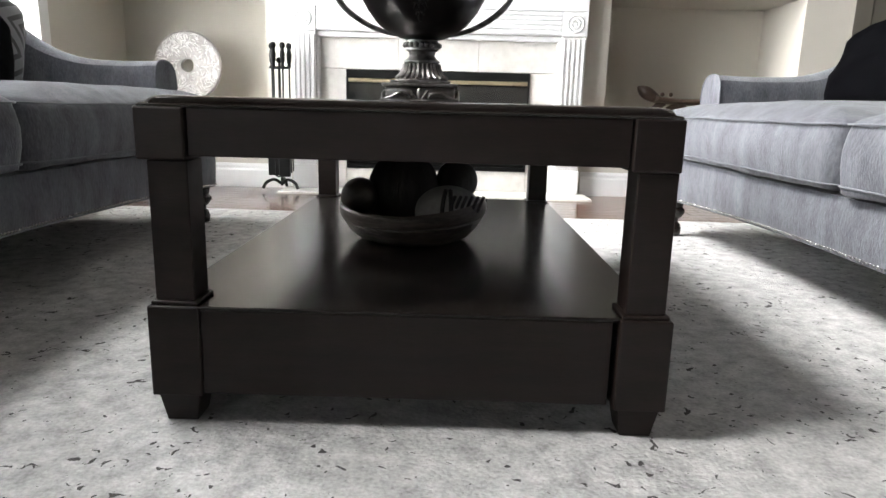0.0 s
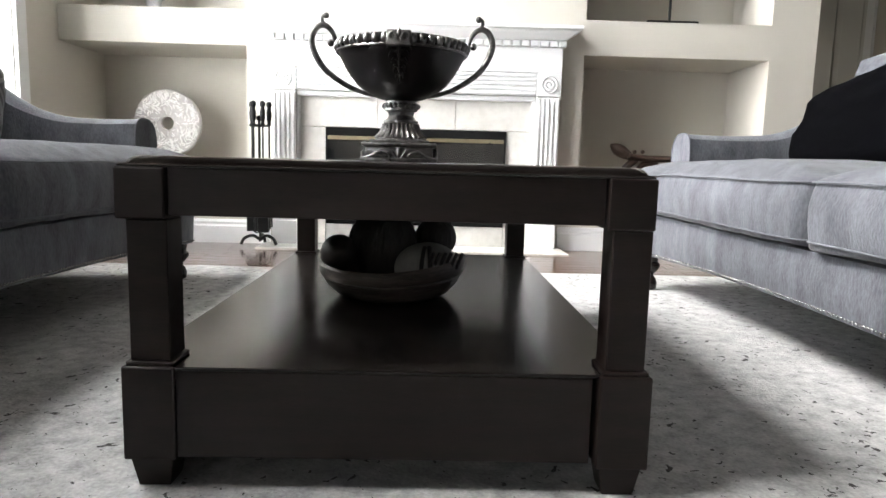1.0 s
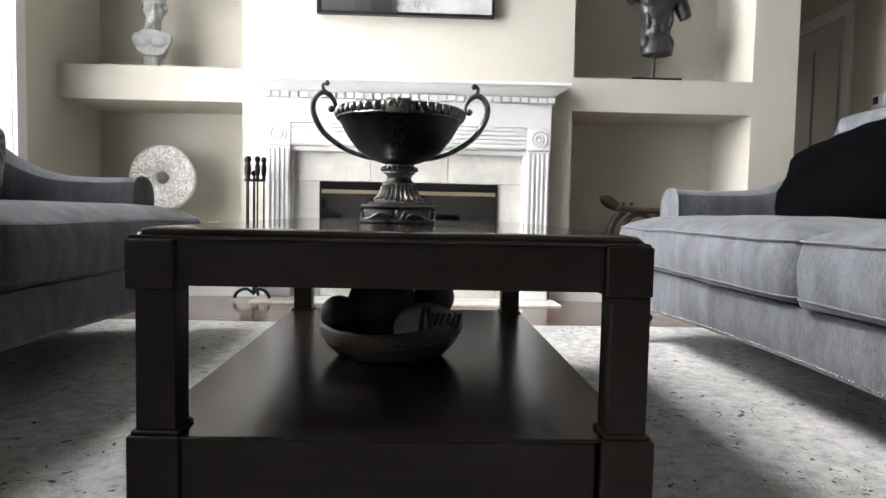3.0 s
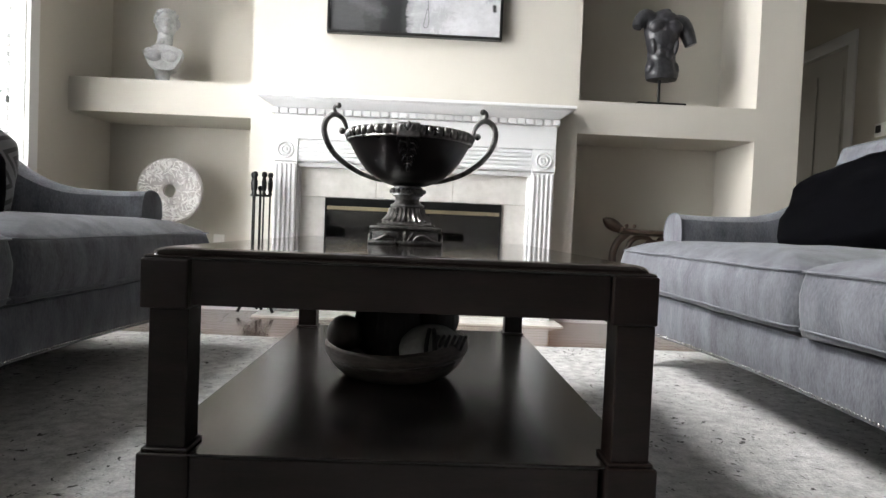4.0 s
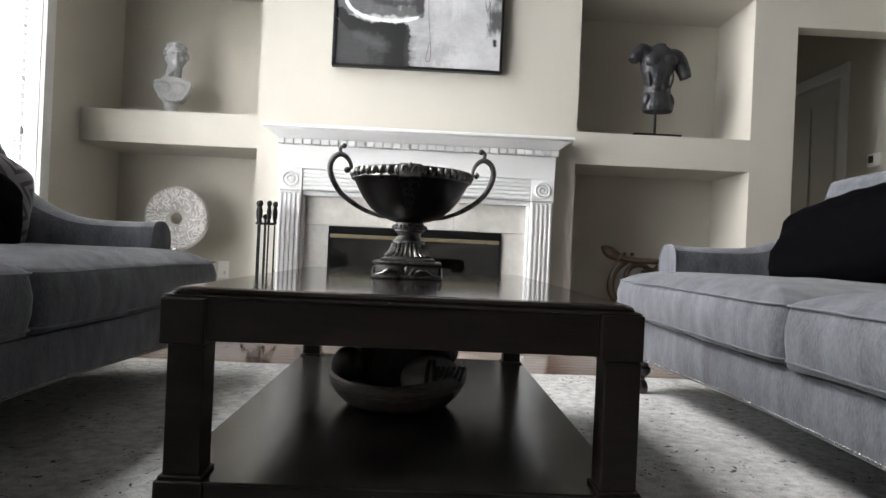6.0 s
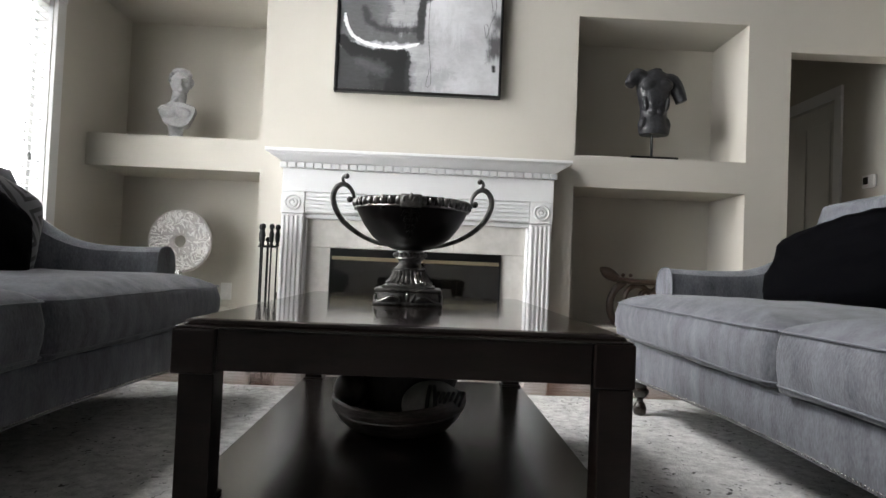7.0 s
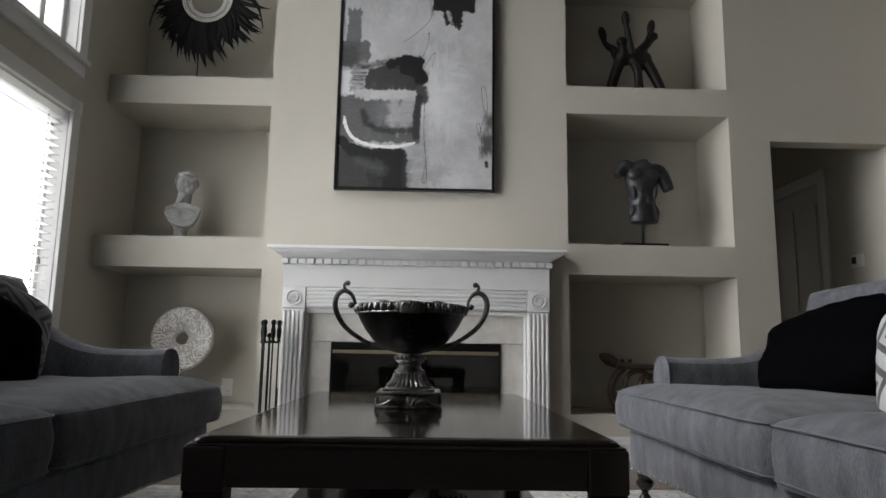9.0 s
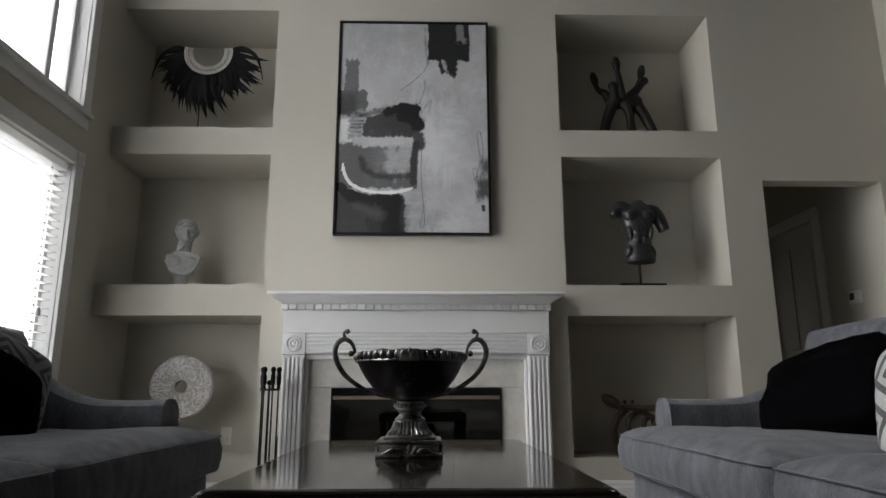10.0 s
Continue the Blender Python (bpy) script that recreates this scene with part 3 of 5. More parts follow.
# ---- coffee table ----
def coffee_table():
    X0, X1, Y0, Y1 = -0.397, 0.360, 0.902, 2.165
    cx, cy = (X0 + X1) / 2, (Y0 + Y1) / 2
    hx, hy = (X1 - X0) / 2, (Y1 - Y0) / 2
    t = thing("coffee_table", "dark espresso wooden coffee table with a lower shelf, on the rug", "coffee table", (cx, cy, 0))
    # top: moulded edge with notched corners, stepping inwards as it rises
    bm = bmesh.new()
    def ring(inset, notch, z):
        a, b = hx - inset, hy - inset
        return [bm.verts.new((x, y, z)) for x, y in ((-a + notch, -b), (a - notch, -b), (a - notch * .35, -b + notch * .35), (a, -b + notch), (a, b - notch), (a - notch * .35, b - notch * .35), (a - notch, b), (-a + notch, b), (-a + notch * .35, b - notch * .35), (-a, b - notch), (-a, -b + notch), (-a + notch * .35, -b + notch * .35))]
    rows = [ring(0.02, 0.004, 0.4915), ring(0.003, 0.004, 0.4915), ring(0.002, 0.004, 0.4935), ring(0.004, 0.005, 0.4955), ring(0.010, 0.008, 0.4965), ring(0.011, 0.010, 0.4995), ring(0.013, 0.012, 0.5025), ring(0.017, 0.014, 0.505), ring(0.022, 0.015, 0.5063), ring(0.027, 0.016, 0.507)]
    bm.faces.new(rows[0][::-1])
    for a, b in zip(rows, rows[1:]):
        for i in range(12):
            bm.faces.new((a[i], a[(i + 1) % 12], b[(i + 1) % 12], b[i]))
    bm.faces.new(rows[-1])
    part("tabletop", bm, TABLE_TOP, t, "polished dark wooden top with a moulded edge")
    for sx in (-1, 1):
        for sy in (-1, 1):
            def post(name, w, inset, z0, z1, bev, w2=None, inset2=None):
                x_a, x_b = sorted((sx * (hx - inset), sx * (hx - inset - w)))
                y_a, y_b = sorted((sy * (hy - inset), sy * (hy - inset - w)))
                bmm = box(x_a, x_b, y_a, y_b, z0, z1, bev)
                if w2:
                    c_x, c_y = (x_a + x_b) / 2, (y_a + y_b) / 2
                    for v in bmm.verts:
                        k = 1 - (z1 - v.co.z) / (z1 - z0) * (1 - w2 / w)
                        v.co.x, v.co.y = c_x + (v.co.x - c_x) * k, c_y + (v.co.y - c_y) * k
                return part(name, bmm, TABLE, t)
            out = 0.009 if sx > 0 and sy < 0 else 0.001
            post("corner_block", 0.069, 0.0, 0.418, 0.491, 0.003)
            post("leg", 0.057, 0.0115 - out, 0.213, 0.4175, 0.002)
            post("collar", 0.068, 0.006 - out, 0.2065, 0.2125, 0.002)
            post("base_block", 0.076, 0.001 - out, 0.066, 0.206, 0.003)
            post("foot", 0.062, 0.008 - out, RUGTOP, 0.0655, 0.002, 0.046)
    for sy in (-1, 1):
        y0, y1 = sorted((sy * (hy - 0.004), sy * (hy - 0.028)))
        part("apron_rail", box(-hx + 0.0725, hx - 0.0725, y0, y1, 0.424, 0.491, 0.0015), TABLE, t)
        part("base_panel", box(-hx + 0.0765, hx - 0.0765, y0, y1, 0.070, 0.2005, 0.0015), TABLE, t)
    for sx in (-1, 1):
        x0, x1 = sorted((sx * (hx - 0.004), sx * (hx - 0.028)))
        part("apron_rail", box(x0, x1, -hy + 0.0725, hy - 0.0725, 0.424, 0.491, 0.0015), TABLE, t)
        part("base_panel", box(x0, x1, -hy + 0.0765, hy - 0.0765, 0.070, 0.2005, 0.0015), TABLE, t)
    part("shelf", box(-hx + 0.003, hx - 0.003, -hy + 0.003, hy - 0.003, 0.201, 0.206, 0.002), SHELF, t, "satin dark wooden lower shelf")
    return t


coffee_table()

# ---- sofas ----
def cushion_mesh(outline, z0, z1, crown, r=0.03, wob=0.004, seed=0.0):
    """A stuffed cushion from a plan outline: rounded edges and a crowned top."""
    bm = bmesh.new()
    pts = [Vector(p) for p in outline]
    c = sum(pts, Vector((0, 0))) / len(pts)
    n = len(pts)
    nor = []
    for i in range(n):
        d = (pts[(i + 1) % n] - pts[i - 1]).normalized()
        nor.append(Vector((d.y, -d.x)))
    area = sum(pts[i].x * pts[(i + 1) % n].y - pts[(i + 1) % n].x * pts[i].y for i in range(n))
    if area < 0:
        nor = [-v for v in nor]
    h = z1 - z0
    levels = [(0.6, 0, z0, 0), (0.15, 0, z0, 0), (0.0, r * 0.5, z0 + 0.001, 0), (0, r * 0.12, z0 + r * 0.22, 0), (0, 0, z0 + r * 0.7, 0), (0, -0.008, z0 + h * 0.35, 0), (0, -0.009, z0 + h * 0.6, 0), (0, 0, z1 - r, 0), (0, r * 0.25, z1 - r * 0.3, 0),
              (0, r * 0.8, z1, 0.0), (0.06, r * 0.8, z1, 0.25), (0.15, r * 0.5, z1, 0.5), (0.3, 0, z1, 0.8), (0.5, 0, z1, 0.95), (0.72, 0, z1, 1.0), (0.9, 0, z1, 1.0)]
    rows = []
    for shrink, inset, z, cr in levels:
        row = []
        for i, p in enumerate(pts):
            q = p - nor[i] * inset
            q = q + (c - q) * shrink
            dz = wob * noise.noise((q.x * 7 + seed, q.y * 7, z * 5))
            side = wob * noise.noise((q.x * 5 + seed, q.y * 5, z * 9 + 4))
            row.append(bm.verts.new((q.x + nor[i].x * side, q.y + nor[i].y * side, z + crown * cr + dz)))
        rows.append(row)
    for a, b in zip(rows, rows[1:]):
        for i in range(n):
            bm.faces.new((a[i], a[(i + 1) % n], b[(i + 1) % n], b[i]))
    bm.faces.new(rows[0][::-1])
    bm.faces.new(rows[-1])
    return bm


def densify(pts, step=0.04):
    out = []
    for i, p in enumerate(pts):
        q = pts[(i + 1) % len(pts)]
        k = max(1, int((Vector(q) - Vector(p)).length / step))
        out += [Vector(p).lerp(Vector(q), j / k) for j in range(k)]
    return out


def sofa(s, front, arm_u, label):
    """s: 1 opens towards -x, -1 towards +x. u runs from the front edge to the back."""
    cy = 1.425
    so = thing("sofa", label, "sofa", (s * front, cy, RUGTOP), group="pair of sofas")
    zb = -RUGTOP
    X = lambda u: s * u
    half, ear = 1.285, 1.325
    arm_in = 1.022
    # frame with a gently arched lower edge
    bm = bmesh.new()
    ny = 40
    prev = None
    for j in range(ny + 1):
        y = -half + 2 * half * j / ny
        edge = min(1, (half - abs(y)) / 0.05)
        bow = 0.025 * (1 - (1 - math.sqrt(max(0, 1 - (1 - edge) ** 2)))) - 0.025
        f = 0.034 - bow
        zlow = 0.158 + 0.042 * math.cos(math.pi / 2 * y / half) ** 1.0 + zb
        row = [bm.verts.new(v) for v in ((X(f + 0.004), y, zlow), (X(f), y, zlow + 0.006), (X(f - 0.004), y, 0.26 + zb), (X(f), y, 0.33 + zb), (X(f + 0.02), y, 0.337 + zb), (X(0.86), y, 0.337 + zb), (X(0.86), y, zlow))]
        if prev:
            for k in range(7):
                bm.faces.new((prev[k], prev[(k + 1) % 7], row[(k + 1) % 7], row[k]))
        else:
            bm.faces.new(row)
        prev = row
    bm.faces.new(prev[::-1])
    frame_ob = part("seat_frame", bm, VELVET, so, smooth=True)
    # nailhead trim along the lower edge
    bm = bmesh.new()
    n = 205
    for i in range(n):
        y = -half + 0.06 + (2 * half - 0.12) * i / (n - 1)
        zlow = 0.158 + 0.042 * math.cos(math.pi / 2 * y / half) + zb
        own = bmesh.new()
        bmesh.ops.create_uvsphere(own, u_segments=6, v_segments=4, radius=0.0040)
        merge(bm, own, pose(X(0.033), y, zlow + 0.009) @ Matrix.Diagonal((0.6, 1, 1, 1)))
    tagged(part("nailhead_trim", bm, NAIL, frame_ob, "row of polished nickel nailheads", "all"), kind="stuff")
    # seat cushions with an ear before each arm
    for e in (-1, 1):
        raw = [(X(0.0), e * 0.004), (X(0.0), e * ear), (X(arm_u - 0.012), e * ear), (X(arm_u - 0.004), e * (arm_in - 0.008)), (X(0.70), e * (arm_in - 0.008)), (X(0.70), e * 0.004)]
        out = round_outline(raw, [0.045, 0.06, 0.035, 0.03, 0.045, 0.05])
        out = densify(out, 0.035)
        c = part("seat_cushion", cushion_mesh(out, 0.338 + zb, 0.498 + zb, 0.046, wob=0.006, seed=s * 3 + e), VELVET, so, smooth="all")
        for z in (0.487, 0.356):
            part("piping", tube([(p.x - s * 0.002 * (abs(p.x) < 0.02), p.y, z + zb + 0.003 * noise.noise((p.x * 5, p.y * 5, z + e))) for p in out], 0.0026, 6, closed=True), PIPING, c, smooth="all")
    # arms: set back, scooped, rising to the back
    for e in (-1, 1):
        bm = bmesh.new()
        prev = None
        y0, y1 = arm_in, arm_in + 0.185
        nu = 26
        for j in range(nu + 1):
            u = arm_u + (0.86 - arm_u) * j / nu
            rise = max(0, (u - 0.42) / 0.44)
            zt = 0.645 - 0.004 * math.sin(min(1, (u - arm_u) / 0.3) * math.pi) + 0.25 * rise ** 1.9
            row = []
            prof = [(y0 + 0.012, 0.33), (y0, 0.36), (y0 - 0.004, 0.50), (y0, zt - 0.06), (y0 + 0.012, zt - 0.022), (y0 + 0.045, zt - 0.003), ((y0 + y1) / 2, zt), (y1 - 0.05, zt - 0.008), (y1 - 0.012, zt - 0.04), (y1, zt - 0.1), (y1, 0.33)]
            for yy, z in prof:
                row.append(bm.verts.new((X(u), e * yy, z + zb)))
            k = len(row)
            if prev:
                for q in range(k):
                    bm.faces.new((prev[q], prev[(q + 1) % k], row[(q + 1) % k], row[q]))
            else:
                bm.faces.new(row)
                first = [v.co.copy() for v in row]
            prev = row
        bm.faces.new(prev[::-1])
        arm = part("arm", bm, VELVET, so, smooth=True)
        part("piping", tube(smooth_path(first[1:-1], 3), 0.0032, 6), PIPING, arm, smooth="all")
    # back and loose back cushions
    raw = [(-1.2, 0.15), (-1.2, 0.78), (-1.0, 0.83), (0, 0.85), (1.0, 0.83), (1.2, 0.78), (1.2, 0.15)]
    outl = round_outline(raw, 0.06)
    own = prism([(p.x, p.y) for p in outl], -0.075, 0.075)
    bmesh.ops.bevel(own, geom=own.edges[:], offset=0.015, segments=2, affect="EDGES")
    bmesh.ops.transform(own, matrix=pose(X(0.86), 0, zb) @ Matrix(((0, 0, 1, 0), (1, 0, 0, 0), (0, 1, 0, 0), (0, 0, 0, 1))), verts=own.verts)
    part("back", own, VELVET, so, smooth=True)
    for e in (-1, 1):
        part("back_cushion", pillow_mesh(0.97, 0.47, 0.18, 5 + e, 0.05, pose(X(0.715), e * 0.49, 0.505 + 0.20 + zb, 90 , 0, 90) @ pose(0, 0, 0, s * -8, 0, 0)), VELVET, so, smooth="all")
    # turned feet
    prof = [(0.018, 0), (0.026, 0.006), (0.028, 0.03), (0.022, 0.048), (0.014, 0.056), (0.014, 0.066), (0.026, 0.078), (0.036, 0.094), (0.036, 0.106), (0.026, 0.116), (0.03, 0.136), (0.034, 0.165)]
    for e in (-1, 1):
        for u, w in ((0.075, 1.175), (0.8, 1.175)):
            part("foot", lathe(prof, 20, m=pose(X(u), e * w, 0)), FOOT, so, "turned dark wooden bun foot", smooth=True)
    return so


def pillow_mesh(w, h, t, seed, wrinkle, m, corner=0.13):
    bm = bmesh.new()
    n = 22
    uvl = bm.loops.layers.uv.new("uv")
    sides = []
    for sg in (1, -1):
        grid = []
        for i in range(n + 1):
            row = []
            for j in range(n + 1):
                a, b = 2 * i / n - 1, 2 * j / n - 1
                rnd = 1 - corner * (a * b) ** 2
                pin = rnd - 0.09 * (1 - abs(b) ** 2) * abs(a) ** 3
                pin2 = rnd - 0.09 * (1 - abs(a) ** 2) * abs(b) ** 3
                bulge = max(0, (1 - a ** 4) * (1 - b ** 4)) ** 0.55
                z = sg * t / 2 * bulge + wrinkle * noise.noise((a * 2.2 + seed, b * 2.2, sg)) * bulge + 0.4 * wrinkle * noise.noise((a * 6 + seed, b * 6, sg)) * bulge
                row.append((a * pin * w / 2, b * pin2 * h / 2, z))
            grid.append(row)
        sides.append(grid)
    top = [[bm.verts.new(c) for c in row] for row in sides[0]]
    bot = [[top[i][j] if i in (0, n) or j in (0, n) else bm.verts.new(sides[1][i][j]) for j in range(n + 1)] for i in range(n + 1)]
    for g in (top, bot):
        for i in range(n):
            for j in range(n):
                f = bm.faces.new((g[i][j], g[i + 1][j], g[i + 1][j + 1], g[i][j + 1]))
                for lp, (ii, jj) in zip(f.loops, ((i, j), (i + 1, j), (i + 1, j + 1), (i, j + 1))):
                    lp[uvl].uv = (ii / n, jj / n)
    bmesh.ops.transform(bm, matrix=m, verts=bm.verts)
    return bm


sofa(1, 0.868, 0.140, "grey velvet sofa with two seat cushions and nailhead trim, brightly lit")
sofa(-1, 0.884, 0.165, "grey velvet sofa with nailhead trim, its front in shade")


def pillow(label, mat, w, h, t, at, lean, turn, seed, wrinkle=0.01, spin=0):
    bm = pillow_mesh(w, h, t, seed, wrinkle, Matrix(), 0.26 if mat == BLACK_VELVET else 0.13)
    ob = link("throw_pillow", bm, mat, smooth="all")
    ob.matrix_world = Matrix.Translation(at) @ pose(0, 0, 0, 0, 0, turn) @ pose(0, 0, 0, 90 + lean, 0, 0) @ pose(0, 0, 0, 0, 0, spin)
    return tagged(ob, label, "pillow", group="pillows on the sofas")


pillow("black velvet throw pillow leaning in the sofa corner", BLACK_VELVET, 0.72, 0.41, 0.24, (1.43, 1.97, 0.655), -26, -78, 1, 0.025, 11)
pillow("silver and black key-patterned throw pillow on the sofa", FRET_SILVER, 0.44, 0.42, 0.17, (1.38, 1.44, 0.67), -26, -82, 2, 0.01, 20)
pillow("black velvet throw pillow on the shaded sofa", BLACK_VELVET, 0.50, 0.42, 0.2, (-1.43, 1.88, 0.648), -22, 76, 3, 0.02, -24)
pillow("dark key-patterned throw pillow leaning in the sofa corner, toned down for shade", FRET_SHADED, 0.52, 0.46, 0.18, (-1.53, 2.08, 0.69), -16, 72, 4, 0.01, -22)

# ---- urn on the table ----
def urn():
    u = thing("urn", "dark bronze two-handled footed urn standing on the coffee table", "urn", (-0.033, 1.555, 0.507))
    Z = 0.503
    def up(name, bm, mat, parent=None, label="", smooth=True):
        bmesh.ops.transform(bm, matrix=Matrix.Translation((0, 0, -Z)), verts=bm.verts)
        return part(name, bm, mat, parent or u, label, smooth)
    bm = box(-0.087, 0.087, -0.087, 0.087, Z, 0.513, 0.003)
    box(-0.077, 0.077, -0.077, 0.077, 0.513, 0.538, 0.004, bm=bm)
    box(-0.084, 0.084, -0.084, 0.084, 0.538, 0.546, 0.003, bm=bm)
    box(-0.068, 0.068, -0.068, 0.068, 0.546, 0.553, 0.003, bm=bm)
    base = up("base", bm, BRONZE)
    for k in range(4):
        orn = bmesh.new()
        for s in (-1, 1):
            pts = [(s * 0.078, -0.082, 0.511), (s * 0.062, -0.084, 0.515), (s * 0.045, -0.085, 0.524), (s * 0.028, -0.085, 0.522), (s * 0.02, -0.085, 0.514), (s * 0.028, -0.085, 0.511)]
            tube(smooth_path(pts, 4), 0.0035, 6, bm=orn)
            tube(smooth_path([(s * 0.004, -0.083, 0.510), (s * 0.012, -0.085, 0.522), (s * 0.018, -0.084, 0.531)], 4), 0.0035, 6, bm=orn)
        ball(0, -0.082, 0.522, 0.007, orn, (1, 0.7, 2), n=10)
        bmesh.ops.transform(orn, matrix=pose(0, 0, 0, 0, 0, 90 * k), verts=orn.verts)
        up("scroll_ornament", orn, BRONZE, base)
    stem = up("stem", lathe([(0.060, 0.552), (0.060, 0.557), (0.050, 0.562), (0.042, 0.575), (0.037, 0.588), (0.036, 0.592), (0.041, 0.594), (0.041, 0.598), (0.034, 0.602), (0.029, 0.610), (0.031, 0.618), (0.038, 0.622), (0.036, 0.642), (0.03, 0.646)], 36), BRONZE)
    leaves = bmesh.new()
    for i in range(26):
        a = 2 * math.pi * i / 26
        c, s = math.cos(a), math.sin(a)
        pts = [(0.041 * c, 0.041 * s, 0.591), (0.043 * c, 0.043 * s, 0.578), (0.050 * c, 0.050 * s, 0.566), (0.061 * c, 0.061 * s, 0.558)]
        tube(smooth_path(pts, 3), [0.0024 + 0.0016 * math.sin(math.pi * k / 9) + 0.0012 * (i % 2) for k in range(10)], 6, bm=leaves)
    up("acanthus_leaves", leaves, BRONZE, stem)
    beads = bmesh.new()
    for i in range(20):
        a = 2 * math.pi * i / 20
        ball(0.039 * math.cos(a), 0.039 * math.sin(a), 0.632, 0.0065, beads, n=8)
    tagged(up("bead_collar", beads, BRONZE, stem), kind="stuff")
    prof = [(0.028, 0.643), (0.05, 0.648), (0.077, 0.659), (0.102, 0.678), (0.124, 0.706), (0.138, 0.731), (0.146, 0.748), (0.149, 0.750), (0.150, 0.768), (0.146, 0.774), (0.140, 0.772), (0.136, 0.755), (0.12, 0.72), (0.09, 0.69), (0.05, 0.67), (0.0, 0.665)]
    body = up("bowl", lathe(prof, 56), BRONZE_BODY, label="dark smooth bronze bowl")
    rim = bmesh.new()
    for i in range(46):
        a = 2 * math.pi * i / 46
        ball(0.1475 * math.cos(a), 0.1475 * math.sin(a), 0.7615, 0.0112, rim, (0.85, 0.85, 1.15), n=10)
    tagged(up("gadrooned_rim", rim, BRONZE, body), kind="stuff")
    up("rim_bead", tube([(0.149 * math.cos(2 * math.pi * i / 56), 0.149 * math.sin(2 * math.pi * i / 56), 0.7495) for i in range(56)], 0.0035, 6, closed=True), BRONZE, body)
    for k in (0, 2):
        pl = box(-0.026, 0.026, -0.161, -0.146, 0.744, 0.776, 0.003)
        for s in (-1, 1):
            tube(smooth_path([(s * 0.003, -0.163, 0.757), (s * 0.011, -0.164, 0.770), (s * 0.019, -0.164, 0.765), (s * 0.017, -0.164, 0.757)], 4), 0.003, 6, bm=pl)
        ball(0, -0.162, 0.769, 0.005, pl, (1, .7, 2), n=8)
        bmesh.ops.transform(pl, matrix=pose(0, 0, 0, 0, 0, 90 * k), verts=pl.verts)
        up("plaque", pl, BRONZE, body)
        leaf = bmesh.new()
        wall = ((0.747, 0.1465), (0.735, 0.141), (0.72, 0.133), (0.706, 0.124), (0.692, 0.1145), (0.682, 0.106))
        tube(smooth_path([(0, -r - 0.002, z) for z, r in wall], 3), [0.0055 - 0.0002 * q for q in range(16)], 8, bm=leaf)
        for j, (z, r) in enumerate(wall[:-1]):
            w = 0.026 - 0.0045 * j
            for s in (-1, 1):
                z2, r2 = wall[j + 1]
                tube(smooth_path([(0, -r - 0.002, z), (s * w * 0.6, -r - 0.001, z + 0.001), (s * w, -r2 - 0.002, z2 + 0.003)], 3), [0.0036, 0.0046, 0.005, 0.0046, 0.004, 0.003, 0.002], 6, bm=leaf)
        ball(0, -0.106, 0.680, 0.006, leaf, (0.8, 0.7, 1.4), n=8)
        bmesh.ops.transform(leaf, matrix=pose(0, 0, 0, 0, 0, 90 * k), verts=leaf.verts)
        up("leaf_ornament", leaf, BRONZE_BODY, body)
    for s in (-1, 1):
        pts = [(s * x, 0, z) for x, z in ((0.062, 0.655), (0.09, 0.662), (0.13, 0.678), (0.175, 0.709), (0.199, 0.742), (0.209, 0.774), (0.203, 0.799), (0.187, 0.811), (0.170, 0.806), (0.158, 0.790), (0.154, 0.772), (0.155, 0.760))]
        path = smooth_path(pts, 5)
        n = len(path)
        bm = tube(path, [0.004 + 0.0032 * math.sin(math.pi * min(1, i / n * 1.1)) for i in range(n)], 10)
        ball(s * 0.165, 0, 0.772, 0.0085, bm, n=10)
        tube(smooth_path([(s * 0.178, 0, 0.809), (s * 0.184, 0, 0.819), (s * 0.185, 0, 0.829), (s * 0.178, 0, 0.836)], 5), 0.0042, 8, bm=bm)
        ball(s * 0.176, 0, 0.833, 0.0075, bm, n=10)
        up("handle", bm, BRONZE)
    return u


urn()
FILL = material("dried_pods", (0.05, 0.042, 0.036), 0.55, vary=0.5, scale=30, fine=120, bump=0.3)
for x, y, r in ((-0.07, -0.05, 0.034), (0.02, -0.07, 0.032), (0.075, -0.02, 0.035), (-0.02, 0.03, 0.036), (0.05, 0.06, 0.033), (-0.085, 0.035, 0.033)):
    b = link("decorative_pod", ball(0, 0, 0, r, scale=(1, 1, 0.85), n=14), FILL, smooth="all")
    b.location = (-0.035 + x, 1.555 + y, 0.751 + 0.012 * (r - 0.03) / 0.006)
    tagged(b, "dark dried decorative pod heaped inside the bronze urn", "pod", group="pods in the urn")

# ---- wooden bowl on the shelf ----
def wooden_bowl():
    prof = [(0.06, 0.206), (0.10, 0.2075), (0.126, 0.216), (0.146, 0.233), (0.155, 0.247), (0.154, 0.2495), (0.160, 0.252), (0.165, 0.262), (0.165, 0.276), (0.161, 0.281), (0.152, 0.277), (0.140, 0.250), (0.11, 0.230), (0.06, 0.222), (0.0, 0.220)]
    bm = lathe(prof, 48)
    for v in bm.verts:
        a = math.atan2(v.co.y, v.co.x)
        k = (v.co.z - 0.206) / 0.06
        v.co.z += 0.016 * k * math.cos(a + 0.3) ** 2 * (1 if math.cos(a) > 0 else 0.4)
        q = 1 + 0.025 * noise.noise((math.cos(a) * 2, math.sin(a) * 2, 4))
        v.co.x, v.co.y = v.co.x * q, v.co.y * q
        v.co.z -= 0.206
    ob = link("wooden_bowl", bm, BOWL, smooth=True)
    ob.location = (-0.042, 1.46, 0.206)
    tagged(ob, "rustic carved dark wooden bowl on the table's lower shelf", "bowl")
    return ob


